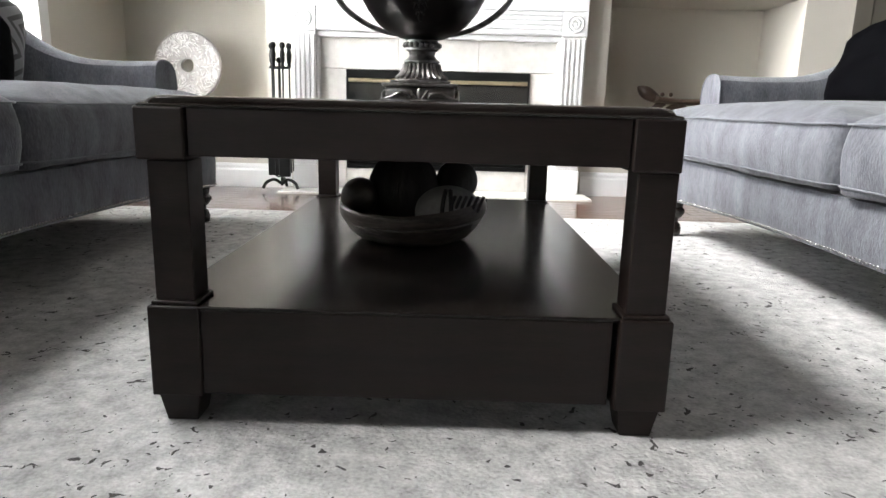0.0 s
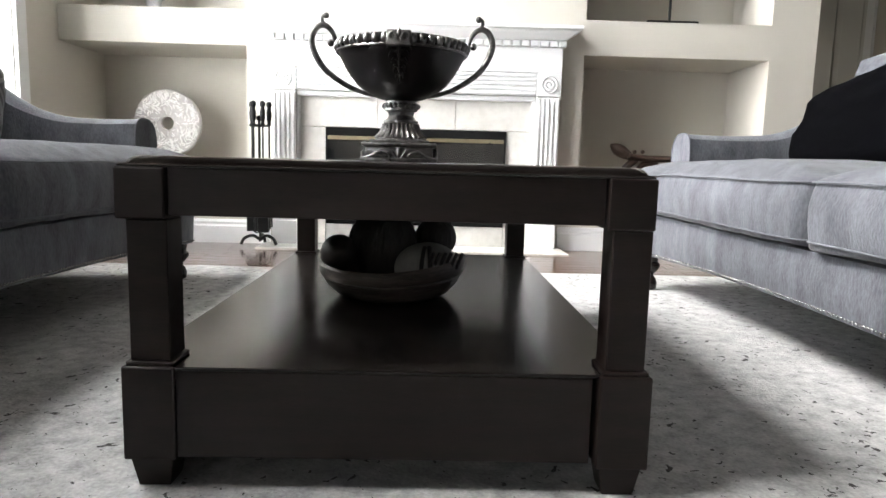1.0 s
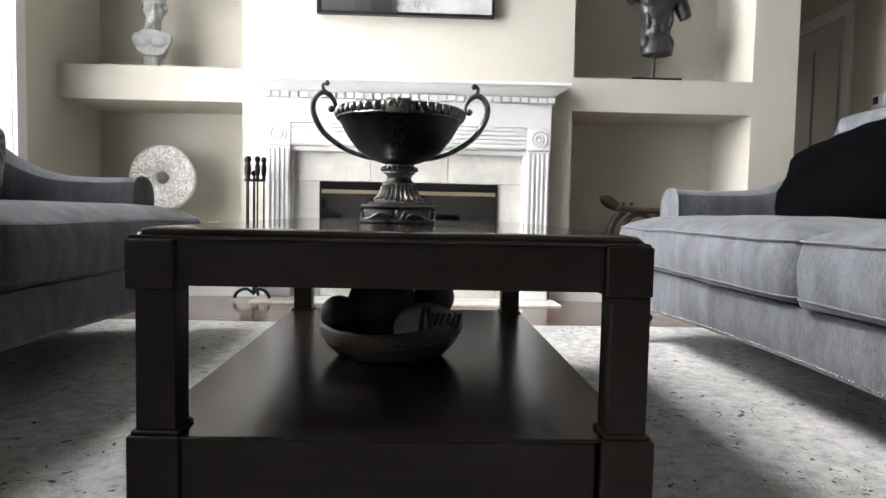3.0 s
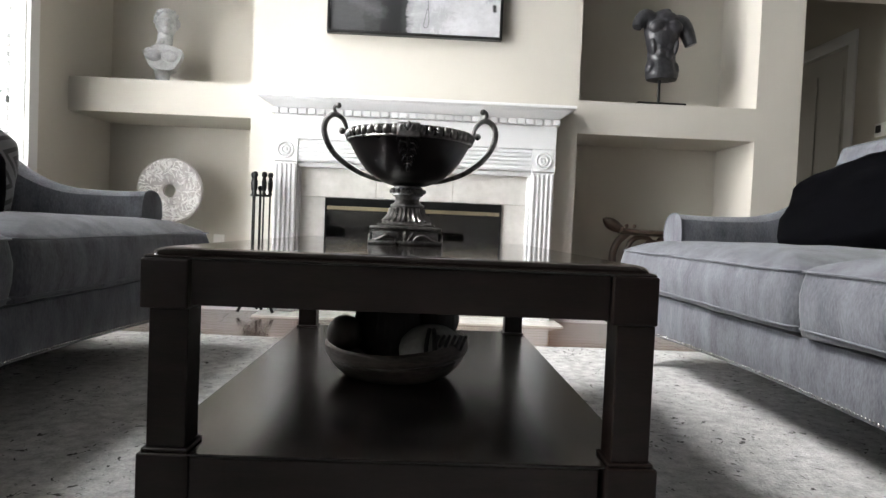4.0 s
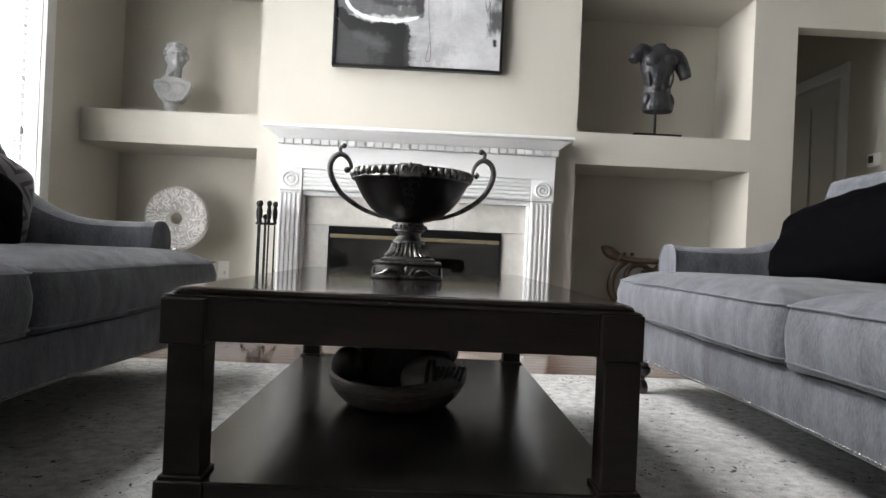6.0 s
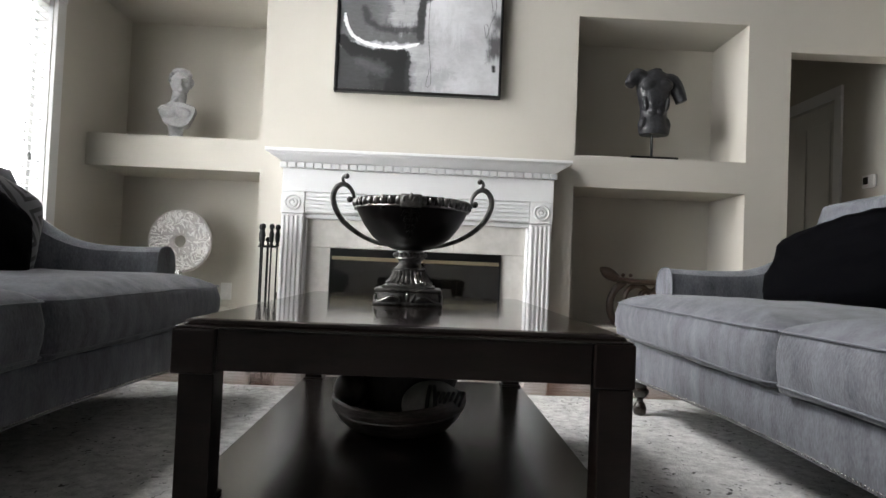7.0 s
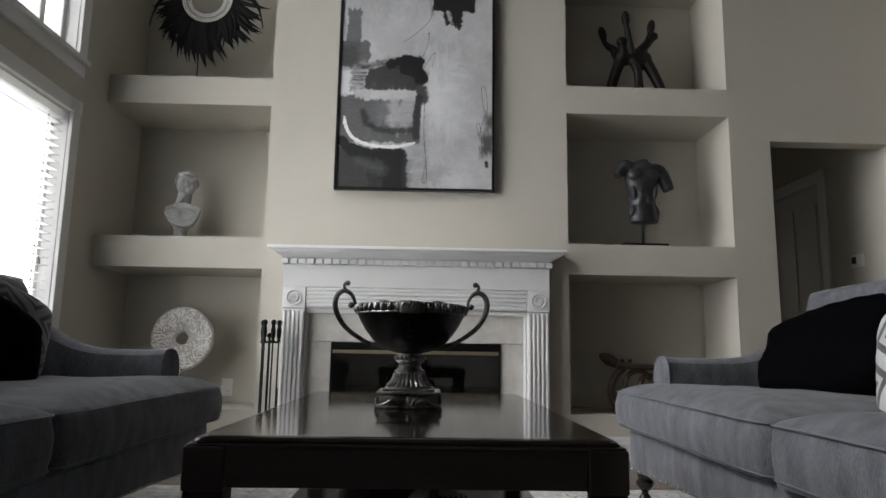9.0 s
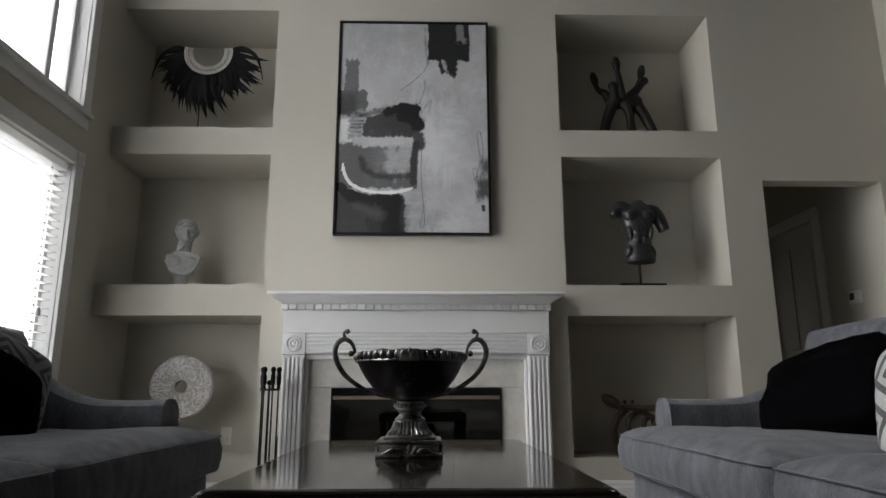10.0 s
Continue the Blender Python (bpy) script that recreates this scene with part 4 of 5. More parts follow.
wooden_bowl()
CREAM = material("cream_shell", (0.33, 0.315, 0.29), 0.5, vary=0.2, scale=20, fine=90, bump=0.2)
HUSK = material("dark_husk", (0.022, 0.018, 0.016), 0.6, vary=0.5, scale=25, fine=110, bump=0.5, stretch=(1, 1, 0.3))
BALLWOOD = material("dark_ball_wood", (0.04, 0.032, 0.027), 0.4, vary=0.4, scale=14, fine=70, bump=0.1)


def deco(name, bm, mat, at, label, category):
    ob = link(name, bm, mat, smooth="all")
    ob.location = at
    return tagged(ob, label, category, group="ornaments in the wooden bowl")


deco("decorative_ball", ball(0, 0, 0, 0.042, n=24), BALLWOOD, (-0.160, 1.44, 0.302), "dark brown wooden ball resting in the wooden bowl", "ball")
h = ball(0, 0, 0, 0.075, scale=(1.05, 0.9, 1.1), n=28)
for v in h.verts:
    v.co *= 1 + 0.07 * math.sin(14 * math.atan2(v.co.y, v.co.x))
deco("decorative_husk", h, HUSK, (-0.065, 1.475, 0.318), "large dark ribbed husk in the wooden bowl", "husk")
c = deco("decorative_shell_ball", ball(0, 0, 0, 0.062, scale=(1.2, 1, 0.92), n=26), CREAM, (0.038, 1.42, 0.276), "cream ball with dark bands in the wooden bowl", "ball")
for k in range(2):
    part("band", tube([(0.0635 * 1.19 * math.cos(a) * math.cos(b0), -0.0635 * math.cos(a) * math.sin(b0), 0.0575 * math.sin(a)) for a, b0 in [(-1.2 + 0.16 * i, 1.75 - 0.25 * k) for i in range(15)]], 0.005, 6), HUSK, c, "dark band", "all")
deco("decorative_ball", ball(0, 0, 0, 0.048, n=24), HUSK, (0.055, 1.50, 0.335), "black wrapped ball at the back of the wooden bowl", "ball")
sl = bmesh.new()
for i in range(6):
    tube(smooth_path([(-0.03 + i * 0.012, 0, -0.016), (-0.026 + i * 0.012, -0.012, 0), (-0.018 + i * 0.012, -0.008, 0.018)], 4), 0.0036, 6, bm=sl)
deco("decorative_coil", sl, HUSK, (0.07, 1.372, 0.300), "small dark coiled ornament above the cream ball", "coil")

# ---- painting ----
def painting():
    W, H = 1.025, 1.523
    p = thing("painting", "large abstract black, grey and white painting in a thin black frame", "painting", (-0.0845, 3.858, 2.425))
    f = 0.016
    for x0, x1, z0, z1 in ((-W / 2, -W / 2 + f, -H / 2, H / 2), (W / 2 - f, W / 2, -H / 2, H / 2), (-W / 2 + f, W / 2 - f, -H / 2, -H / 2 + f), (-W / 2 + f, W / 2 - f, H / 2 - f, H / 2)):
        part("frame", box(x0, x1, -0.045, 0, z0, z1, 0.0015), FRAME, p)
    m = bpy.data.materials.new("abstract_paint")
    m.use_nodes = True
    nt = m.node_tree
    n, l = nt.nodes, nt.links
    b = n["Principled BSDF"]
    b.inputs["Roughness"].default_value = 0.5
    tc = n.new("ShaderNodeTexCoord")
    sep = n.new("ShaderNodeSeparateXYZ")
    l.new(tc.outputs["Object"], sep.inputs[0])

    def math_node(op, a, c, d=None):
        q = n.new("ShaderNodeMath")
        q.operation = op
        for i, v in enumerate((a, c, d)):
            if v is None:
                continue
            if isinstance(v, (int, float)):
                q.inputs[i].default_value = v
            else:
                l.new(v, q.inputs[i])
        return q.outputs[0]

    def noise_node(scale, detail, stretch=(1, 1, 1), off=0.0):
        mp = n.new("ShaderNodeMapping")
        mp.inputs["Scale"].default_value = stretch
        mp.inputs["Location"].default_value = (off, off * 1.7, off * 0.6)
        l.new(tc.outputs["Object"], mp.inputs[0])
        q = n.new("ShaderNodeTexNoise")
        q.inputs["Scale"].default_value, q.inputs["Detail"].default_value, q.inputs["Roughness"].default_value = scale, detail, 0.76
        l.new(mp.outputs[0], q.inputs["Vector"])
        return q.outputs["Fac"]

    u = math_node("MULTIPLY_ADD", sep.outputs[0], 1 / (W - 2 * f), 0.5)
    v = math_node("MULTIPLY_ADD", sep.outputs[2], 1 / (H - 2 * f), 0.5)
    rag_v = noise_node(9, 10, (2.2, 1, 0.7))
    rag_h = noise_node(9, 10, (0.7, 1, 2.2), 3.0)
    cloud = noise_node(3.0, 5, (1, 1, 1), 7.0)
    grain = noise_node(30, 5, (1, 1, 2.5), 1.0)
    tone = math_node("MULTIPLY_ADD", cloud, 0.55, 0.18)
    col = math_node("MULTIPLY_ADD", grain, 0.08, tone)

    def blend(mask, value):
        nonlocal col
        q = n.new("ShaderNodeMix")
        q.data_type = "FLOAT"
        l.new(mask, q.inputs[0])
        l.new(col, q.inputs[2])
        if isinstance(value, (int, float)):
            q.inputs[3].default_value = value
        else:
            l.new(value, q.inputs[3])
        col = q.outputs[0]

    def patch(u0, u1, v0, v1, rag, soft=0.006, fac=1.0):
        du = math_node("SUBTRACT", math_node("ABSOLUTE", math_node("SUBTRACT", u, (u0 + u1) / 2), 0), (u1 - u0) / 2)
        dv = math_node("SUBTRACT", math_node("ABSOLUTE", math_node("SUBTRACT", v, (v0 + v1) / 2), 0), (v1 - v0) / 2)
        du = math_node("MULTIPLY_ADD", math_node("SUBTRACT", rag_h, 0.5), rag, du)
        dv = math_node("MULTIPLY_ADD", math_node("SUBTRACT", rag_v, 0.5), rag * 1.3, dv)
        d = math_node("MAXIMUM", du, dv)
        r = n.new("ShaderNodeMapRange")
        r.inputs["From Min"].default_value, r.inputs["From Max"].default_value = soft, -soft
        r.inputs["To Max"].default_value = fac
        l.new(d, r.inputs["Value"])
        return r.outputs[0]

    def stroke(pts, half, rag, soft=0.006, fac=1.0):
        """A brush stroke along a broken line, with dry ragged edges."""
        best = None
        for (ua, va), (ub, vb) in zip(pts, pts[1:]):
            du, dv = ub - ua, (vb - va) * 1.5
            ll = du * du + dv * dv
            pu, pv = math_node("SUBTRACT", u, ua), math_node("MULTIPLY_ADD", v, 1.5, -va * 1.5)
            t = math_node("MULTIPLY_ADD", pu, du / ll, math_node("MULTIPLY", pv, dv / ll))
            t = math_node("MINIMUM", math_node("MAXIMUM", t, 0.0), 1.0)
            eu, ev = math_node("MULTIPLY_ADD", t, -du, pu), math_node("MULTIPLY_ADD", t, -dv, pv)
            d = math_node("SQRT", math_node("MULTIPLY_ADD", eu, eu, math_node("MULTIPLY", ev, ev)), 0)
            best = d if best is None else math_node("MINIMUM", best, d)
        d = math_node("MULTIPLY_ADD", math_node("SUBTRACT", rag_f, 0.5), rag, math_node("SUBTRACT", best, half))
        r = n.new("ShaderNodeMapRange")
        r.inputs["From Min"].default_value, r.inputs["From Max"].default_value = soft, -soft
        r.inputs["To Max"].default_value = fac
        l.new(d, r.inputs["Value"])
        return r.outputs[0]

    rag_f = noise_node(16, 8, (1, 1, 1), 5.0)
    dry = noise_node(22, 6, (0.35, 1, 2.2), 9.0)
    shade = lambda lo, hi: math_node("MULTIPLY_ADD", math_node("ADD", grain, dry), hi - lo, 2 * lo - hi)
    # pale ground with cloudy whites
    blend(patch(0.50, 0.74, 0.30, 0.54, 0.5, 0.10, 0.85), 0.72)
    blend(patch(0.16, 0.42, 0.60, 0.76, 0.5, 0.10, 0.6), 0.50)
    blend(patch(0.44, 0.56, -0.02, 0.24, 0.3, 0.05, 0.8), shade(0.34, 0.52))
    blend(patch(0.52, 0.68, 0.0, 0.10, 0.5, 0.04, 0.6), 0.30)
    blend(patch(0.00, 0.58, 0.86, 1.02, 0.5, 0.12, 0.5), 0.30)
    # grey columns on one side
    blend(patch(0.035, 0.125, 0.56, 0.815, 0.09, 0.004), shade(0.15, 0.22))
    blend(patch(-0.02, 0.19, 0.535, 0.665, 0.08, 0.004), shade(0.13, 0.19))
    blend(patch(-0.02, 0.115, 0.53, 0.645, 0.10, 0.02, 0.9), shade(0.06, 0.10))
    # white block and the scratched patch beside it
    blend(patch(-0.02, 0.085, 0.415, 0.528, 0.04, 0.004), shade(0.70, 0.80))
    blend(patch(0.07, 0.165, 0.44, 0.545, 0.12, 0.01, 0.9), math_node("MULTIPLY", math_node("SUBTRACT", dry, 0.34), 1.5))
    blend(stroke(((0.14, 0.545), (0.26, 0.56), (0.36, 0.585)), 0.03, 0.14, 0.01, 0.9), math_node("MULTIPLY", math_node("SUBTRACT", dry, 0.36), 1.6))
    # dark wedge and the black shape over it
    blend(patch(0.16, 0.53, 0.43, 0.50, 0.05, 0.004), shade(0.055, 0.10))
    blend(stroke(((0.24, 0.49), (0.40, 0.52), (0.50, 0.50)), 0.075, 0.08, 0.004), shade(0.055, 0.095))
    blend(stroke(((0.33, 0.562), (0.42, 0.578), (0.52, 0.575)), 0.035, 0.10, 0.004), 0.010)
    blend(stroke(((0.43, 0.545), (0.50, 0.535), (0.53, 0.50)), 0.045, 0.10, 0.004), 0.010)
    blend(stroke(((0.54, 0.445), (0.545, 0.40)), 0.035, 0.10, 0.008), shade(0.08, 0.14))
    # grey ground of the cup shape
    blend(patch(-0.02, 0.53, 0.20, 0.412, 0.05, 0.004), shade(0.12, 0.19))
    blend(patch(0.23, 0.42, 0.28, 0.40, 0.35, 0.05, 0.8), shade(0.20, 0.32))
    blend(patch(0.16, 0.50, 0.392, 0.440, 0.05, 0.004), shade(0.55, 0.74))
    blend(patch(0.10, 0.20, 0.40, 0.435, 0.06, 0.006, 0.9), shade(0.48, 0.66))
    blend(patch(0.33, 0.50, 0.275, 0.40, 0.22, 0.02, 0.95), shade(0.42, 0.68))
    blend(stroke(((0.155, 0.335), (0.18, 0.285), (0.25, 0.258), (0.36, 0.252), (0.48, 0.258)), 0.020, 0.07, 0.012, 0.85), shade(0.035, 0.07))
    blend(stroke(((0.52, 0.41), (0.505, 0.32), (0.505, 0.23)), 0.024, 0.06, 0.006), shade(0.045, 0.09))
    # dark foot
    blend(patch(-0.02, 0.30, -0.02, 0.175, 0.06, 0.004), shade(0.045, 0.075))
    blend(patch(0.20, 0.455, -0.02, 0.165, 0.10, 0.006), shade(0.03, 0.065))
    blend(patch(0.30, 0.425, -0.02, 0.16, 0.08, 0.01), 0.009)
    blend(stroke(((0.02, 0.20), (0.10, 0.165), (0.22, 0.142), (0.40, 0.150)), 0.040, 0.10, 0.006), 0.010)
    blend(stroke(((0.15, 0.11), (0.28, 0.085)), 0.03, 0.16, 0.03, 0.7), shade(0.10, 0.16))
    blend(patch(0.43, 0.475, 0.0, 0.12, 0.10, 0.02, 0.6), 0.03)
    # dark block at the top
    blend(patch(0.60, 0.885, 0.815, 1.05, 0.05, 0.004), shade(0.014, 0.028))
    blend(patch(0.675, 0.80, 0.745, 0.84, 0.13, 0.006), 0.016)
    blend(stroke(((0.82, 0.99), (0.825, 0.93), (0.84, 0.92)), 0.022, 0.14, 0.006, 0.7), 0.32)
    blend(stroke(((0.70, 0.81), (0.73, 0.76)), 0.012, 0.08, 0.006, 0.9), 0.45)
    # smudges at the edge
    blend(patch(0.955, 1.02, 0.27, 0.345, 0.10, 0.02, 0.85), 0.06)
    blend(patch(0.925, 1.02, 0.15, 0.25, 0.10, 0.02, 0.9), 0.045)
    blend(stroke(((0.965, 0.12), (0.967, 0.105)), 0.012, 0.02, 0.006), 0.012)
    blend(stroke(((0.575, 0.98), (0.585, 0.86), (0.60, 0.80)), 0.006, 0.05, 0.01, 0.7), 0.16)
    cc = n.new("ShaderNodeCombineColor")
    l.new(col, cc.inputs[0])
    l.new(col, cc.inputs[1])
    l.new(math_node("MULTIPLY", col, 1.03), cc.inputs[2])
    l.new(cc.outputs[0], b.inputs["Base Color"])
    bp = n.new("ShaderNodeBump")
    bp.inputs["Strength"].default_value, bp.inputs["Distance"].default_value = 0.35, 0.004
    l.new(grain, bp.inputs["Height"])
    l.new(bp.outputs[0], b.inputs["Normal"])
    canvas = part("canvas", box(-W / 2 + f, W / 2 - f, -0.036, -0.004, -H / 2 + f, H / 2 - f), m, p, "painted canvas")
    white = material("white_impasto", (0.82, 0.82, 0.82), 0.5, vary=0.1, scale=30, fine=120, bump=0.3)
    ink = material("black_ink_line", (0.02, 0.02, 0.02), 0.5, vary=0.2)
    P = lambda a, c: ((a - 0.5) * (W - 2 * f), -0.0365, (c - 0.5) * (H - 2 * f))
    path = smooth_path([P(*q) for q in ((0.035, 0.315), (0.045, 0.275), (0.085, 0.225), (0.16, 0.196), (0.26, 0.182), (0.38, 0.182), (0.47, 0.195), (0.50, 0.203))], 10)
    bm = bmesh.new()
    prev = None
    for i, q in enumerate(path):
        w = (0.022 if 3 < i < len(path) - 8 else 0.013) * (1 + 0.6 * noise.noise((i * 0.45, 0, 0)))
        d = (path[min(i + 1, len(path) - 1)] - path[max(i - 1, 0)]).normalized()
        s = Vector((-d.z, 0, d.x))
        row = [bm.verts.new(q + s * (w * (0.5 + noise.noise((i * .7, 2, 0)) * .3))), bm.verts.new(q + Vector((0, -0.0015, 0))), bm.verts.new(q - s * (w * (0.5 + noise.noise((i * .7, 9, 0)) * .3)))]
        if prev:
            bm.faces.new((prev[0], prev[1], row[1], row[0]))
            bm.faces.new((prev[1], prev[2], row[2], row[1]))
        prev = row
    part("white_stroke", bm, white, canvas, "thick white brush stroke")
    for k, pts in enumerate((((0.41, 0.665), (0.48, 0.70), (0.57, 0.76), (0.595, 0.80)), ((0.50, 0.54), (0.54, 0.60), (0.57, 0.655), (0.58, 0.71), (0.565, 0.70)), ((0.56, 0.42), (0.555, 0.25), (0.58, 0.05), (0.55, 0.03), (0.57, 0.10)),
                             ((0.95, 0.35), (0.93, 0.45), (0.955, 0.46), (0.97, 0.36), (0.94, 0.30), (0.915, 0.24), (0.90, 0.29), (0.925, 0.28), (0.935, 0.16), (0.915, 0.19)), ((0.52, 0.50), (0.56, 0.56), (0.62, 0.62), (0.60, 0.55)))):
        part("ink_line", tube(smooth_path([P(*q) for q in pts], 6), 0.0013, 5), ink, canvas)
    return p


painting()

# ---- niche ornaments ----
def statue(name, bm, mat, at, label, category, voxel, smooth_it=4):
    ob = link(name, bm, mat, smooth="all")
    ob.location = at
    r = ob.modifiers.new("remesh", "REMESH")
    r.mode, r.voxel_size, r.use_smooth_shade = "VOXEL", voxel, True
    s = ob.modifiers.new("smooth", "SMOOTH")
    s.factor, s.iterations = 0.5, smooth_it
    return tagged(ob, label, category)


def bust():
    bm = lathe([(0.070, 0), (0.070, 0.014), (0.060, 0.026), (0.046, 0.036), (0.042, 0.06), (0.046, 0.085), (0.052, 0.105)], 24)
    # cut chest with a sharp lower edge and one shoulder swung forward
    chest = [(-0.128, 0.205), (-0.108, 0.165), (-0.082, 0.122), (-0.03, 0.100), (0.045, 0.098), (0.088, 0.112), (0.122, 0.160), (0.142, 0.205), (0.136, 0.232), (0.095, 0.243), (0.05, 0.252), (-0.05, 0.250), (-0.09, 0.222)]
    for y0, y1, k in ((-0.062, 0.02, 0.86), (0.015, 0.06, 0.78)):
        prism([(x * k, z) for x, z in chest], y0, y1, bm=bm, m=Matrix(((1, 0, 0, 0), (0, 0, 1, 0), (0, 1, 0, 0), (0, 0, 0, 1))))
    for s in (-1, 1):
        ball(s * 0.045, -0.058, 0.185, 0.045, bm, (1.15, 0.55, 0.8), n=14)
        ball(0.004 + s * 0.078, -0.01, 0.215, 0.036, bm, (1, 1.2, 0.7), n=12)
    tube([(0, 0.004, 0.215), (0.006, -0.004, 0.265), (0.014, -0.012, 0.325)], [0.066, 0.047, 0.046], 16, bm=bm)
    tube([(-0.045, -0.045, 0.235), (0.0, -0.052, 0.275), (0.03, -0.03, 0.325)], [0.012, 0.014, 0.012], 8, bm=bm)
    hx, hz = 0.018, 0.385
    ball(hx, -0.014, hz, 0.064, bm, (0.90, 1.08, 1.25), (8, 6, -14), n=20)
    ball(hx + 0.010, -0.066, hz - 0.048, 0.024, bm, (1, 0.9, 0.85))
    ball(hx + 0.012, -0.084, hz - 0.008, 0.011, bm, (0.8, 1.1, 2.0), (12, 0, 0))
    ball(hx + 0.011, -0.080, hz - 0.033, 0.010, bm, (1.5, 0.8, 0.6))
    ball(hx + 0.011, -0.074, hz + 0.022, 0.026, bm, (1.5, 0.6, 0.5))
    for s in (-1, 1):
        ball(hx + 0.010 + s * 0.024, -0.074, hz + 0.008, 0.0095, bm, (1.3, 0.7, 0.6))
        ball(hx + 0.008 + s * 0.034, -0.060, hz - 0.018, 0.018, bm, (0.9, 0.8, 1.2))
        ball(hx + s * 0.060, 0.0, hz - 0.005, 0.014, bm, (0.6, 1, 1.4))
    random.seed(5)
    for i in range(150):
        a, e = random.uniform(0, 2 * math.pi), random.uniform(-0.1, 1.5)
        if math.sin(a) < -0.35 and e < 0.62:
            continue
        r = random.uniform(0.011, 0.019)
        ball(hx + 0.066 * math.cos(a) * math.cos(e), -0.008 + 0.074 * math.sin(a) * math.cos(e), hz + 0.010 + 0.078 * math.sin(e), r, bm, (1.2, 1, 0.8), (0, random.uniform(-60, 60), 0), n=8)
    return bm


statue("bust_statue", bust(), PLASTER, (-1.645, 4.10, 1.345), "weathered grey plaster classical bust standing in a niche", "statue", 0.0036, 1).rotation_euler = (0, 0, radians(12))


def torso():
    """A headless, armless male trunk, cut flat below the hips."""
    bm = bmesh.new()
    # trunk as stacked ovals: half width, half depth, sideways shift, height
    spec = [(0.108, 0.078, 0.008, 0.0), (0.118, 0.084, 0.008, 0.03), (0.112, 0.080, 0.005, 0.075), (0.100, 0.070, 0.0, 0.13), (0.100, 0.070, -0.002, 0.18),
            (0.112, 0.078, -0.004, 0.235), (0.128, 0.084, -0.004, 0.30), (0.134, 0.082, -0.002, 0.345), (0.122, 0.070, 0.0, 0.385), (0.085, 0.056, 0.004, 0.412), (0.048, 0.046, 0.008, 0.426), (0.042, 0.042, 0.010, 0.440)]
    rings = [[bm.verts.new((dx + a * math.cos(2 * math.pi * i / 24), b * math.sin(2 * math.pi * i / 24), z)) for i in range(24)] for a, b, dx, z in spec]
    for p, q in zip(rings, rings[1:]):
        for i in range(24):
            bm.faces.new((p[i], p[(i + 1) % 24], q[(i + 1) % 24], q[i]))
    bm.faces.new(rings[0][::-1])
    bm.faces.new(rings[-1])
    for s in (-1, 1):
        ball(s * 0.058, -0.058, 0.325, 0.058, bm, (1.08, 0.6, 0.72), (0, s * 12, 0))
        for z, r in ((0.245, 0.027), (0.198, 0.026), (0.145, 0.034)):
            ball(s * 0.028, -0.062, z, r, bm, (0.92, 0.55, 0.9))
        ball(s * 0.082, -0.04, 0.20, 0.034, bm, (0.6, 0.9, 1.6), (0, s * 10, 0))
        ball(s * 0.088, -0.02, 0.075, 0.045, bm, (0.7, 0.9, 1.1), (0, s * -20, 0))
        ball(s * 0.045, 0.01, 0.412, 0.04, bm, (1.2, 0.9, 0.55), (0, s * 22, 0))
    # one stump lifted outwards, the other hanging
    tube(smooth_path([(-0.085, 0, 0.365), (-0.135, -0.005, 0.385), (-0.178, -0.014, 0.352), (-0.196, -0.02, 0.318)], 3), [0.058, 0.06, 0.06, 0.058, 0.054, 0.05, 0.046, 0.042, 0.038, 0.036], 14, bm=bm)
    tube(smooth_path([(0.085, 0, 0.36), (0.140, 0.0, 0.350), (0.180, -0.008, 0.290), (0.205, -0.012, 0.225)], 3), [0.058, 0.06, 0.06, 0.058, 0.056, 0.053, 0.05, 0.047, 0.044, 0.042], 14, bm=bm)
    return bm


tor = thing("torso_sculpture", "dark cast male torso sculpture on a thin rod and base", "statue", (1.436, 3.975, 1.345))
part("base", box(-0.155, 0.145, -0.07, 0.07, 0, 0.022, 0.003), IRON, tor)
part("rod", tube([(-0.005, 0, 0.02), (-0.005, 0, 0.22)], 0.008, 12), IRON, tor, smooth=True)
tb = part("torso", torso(), TORSO, tor, smooth="all")
tb.location = (0, 0, 0.17)
tb.scale = (0.86, 0.95, 0.97)
rm = tb.modifiers.new("remesh", "REMESH")
rm.mode, rm.voxel_size, rm.use_smooth_shade = "VOXEL", 0.005, True
sm = tb.modifiers.new("smooth", "SMOOTH")
sm.factor, sm.iterations = 0.5, 3


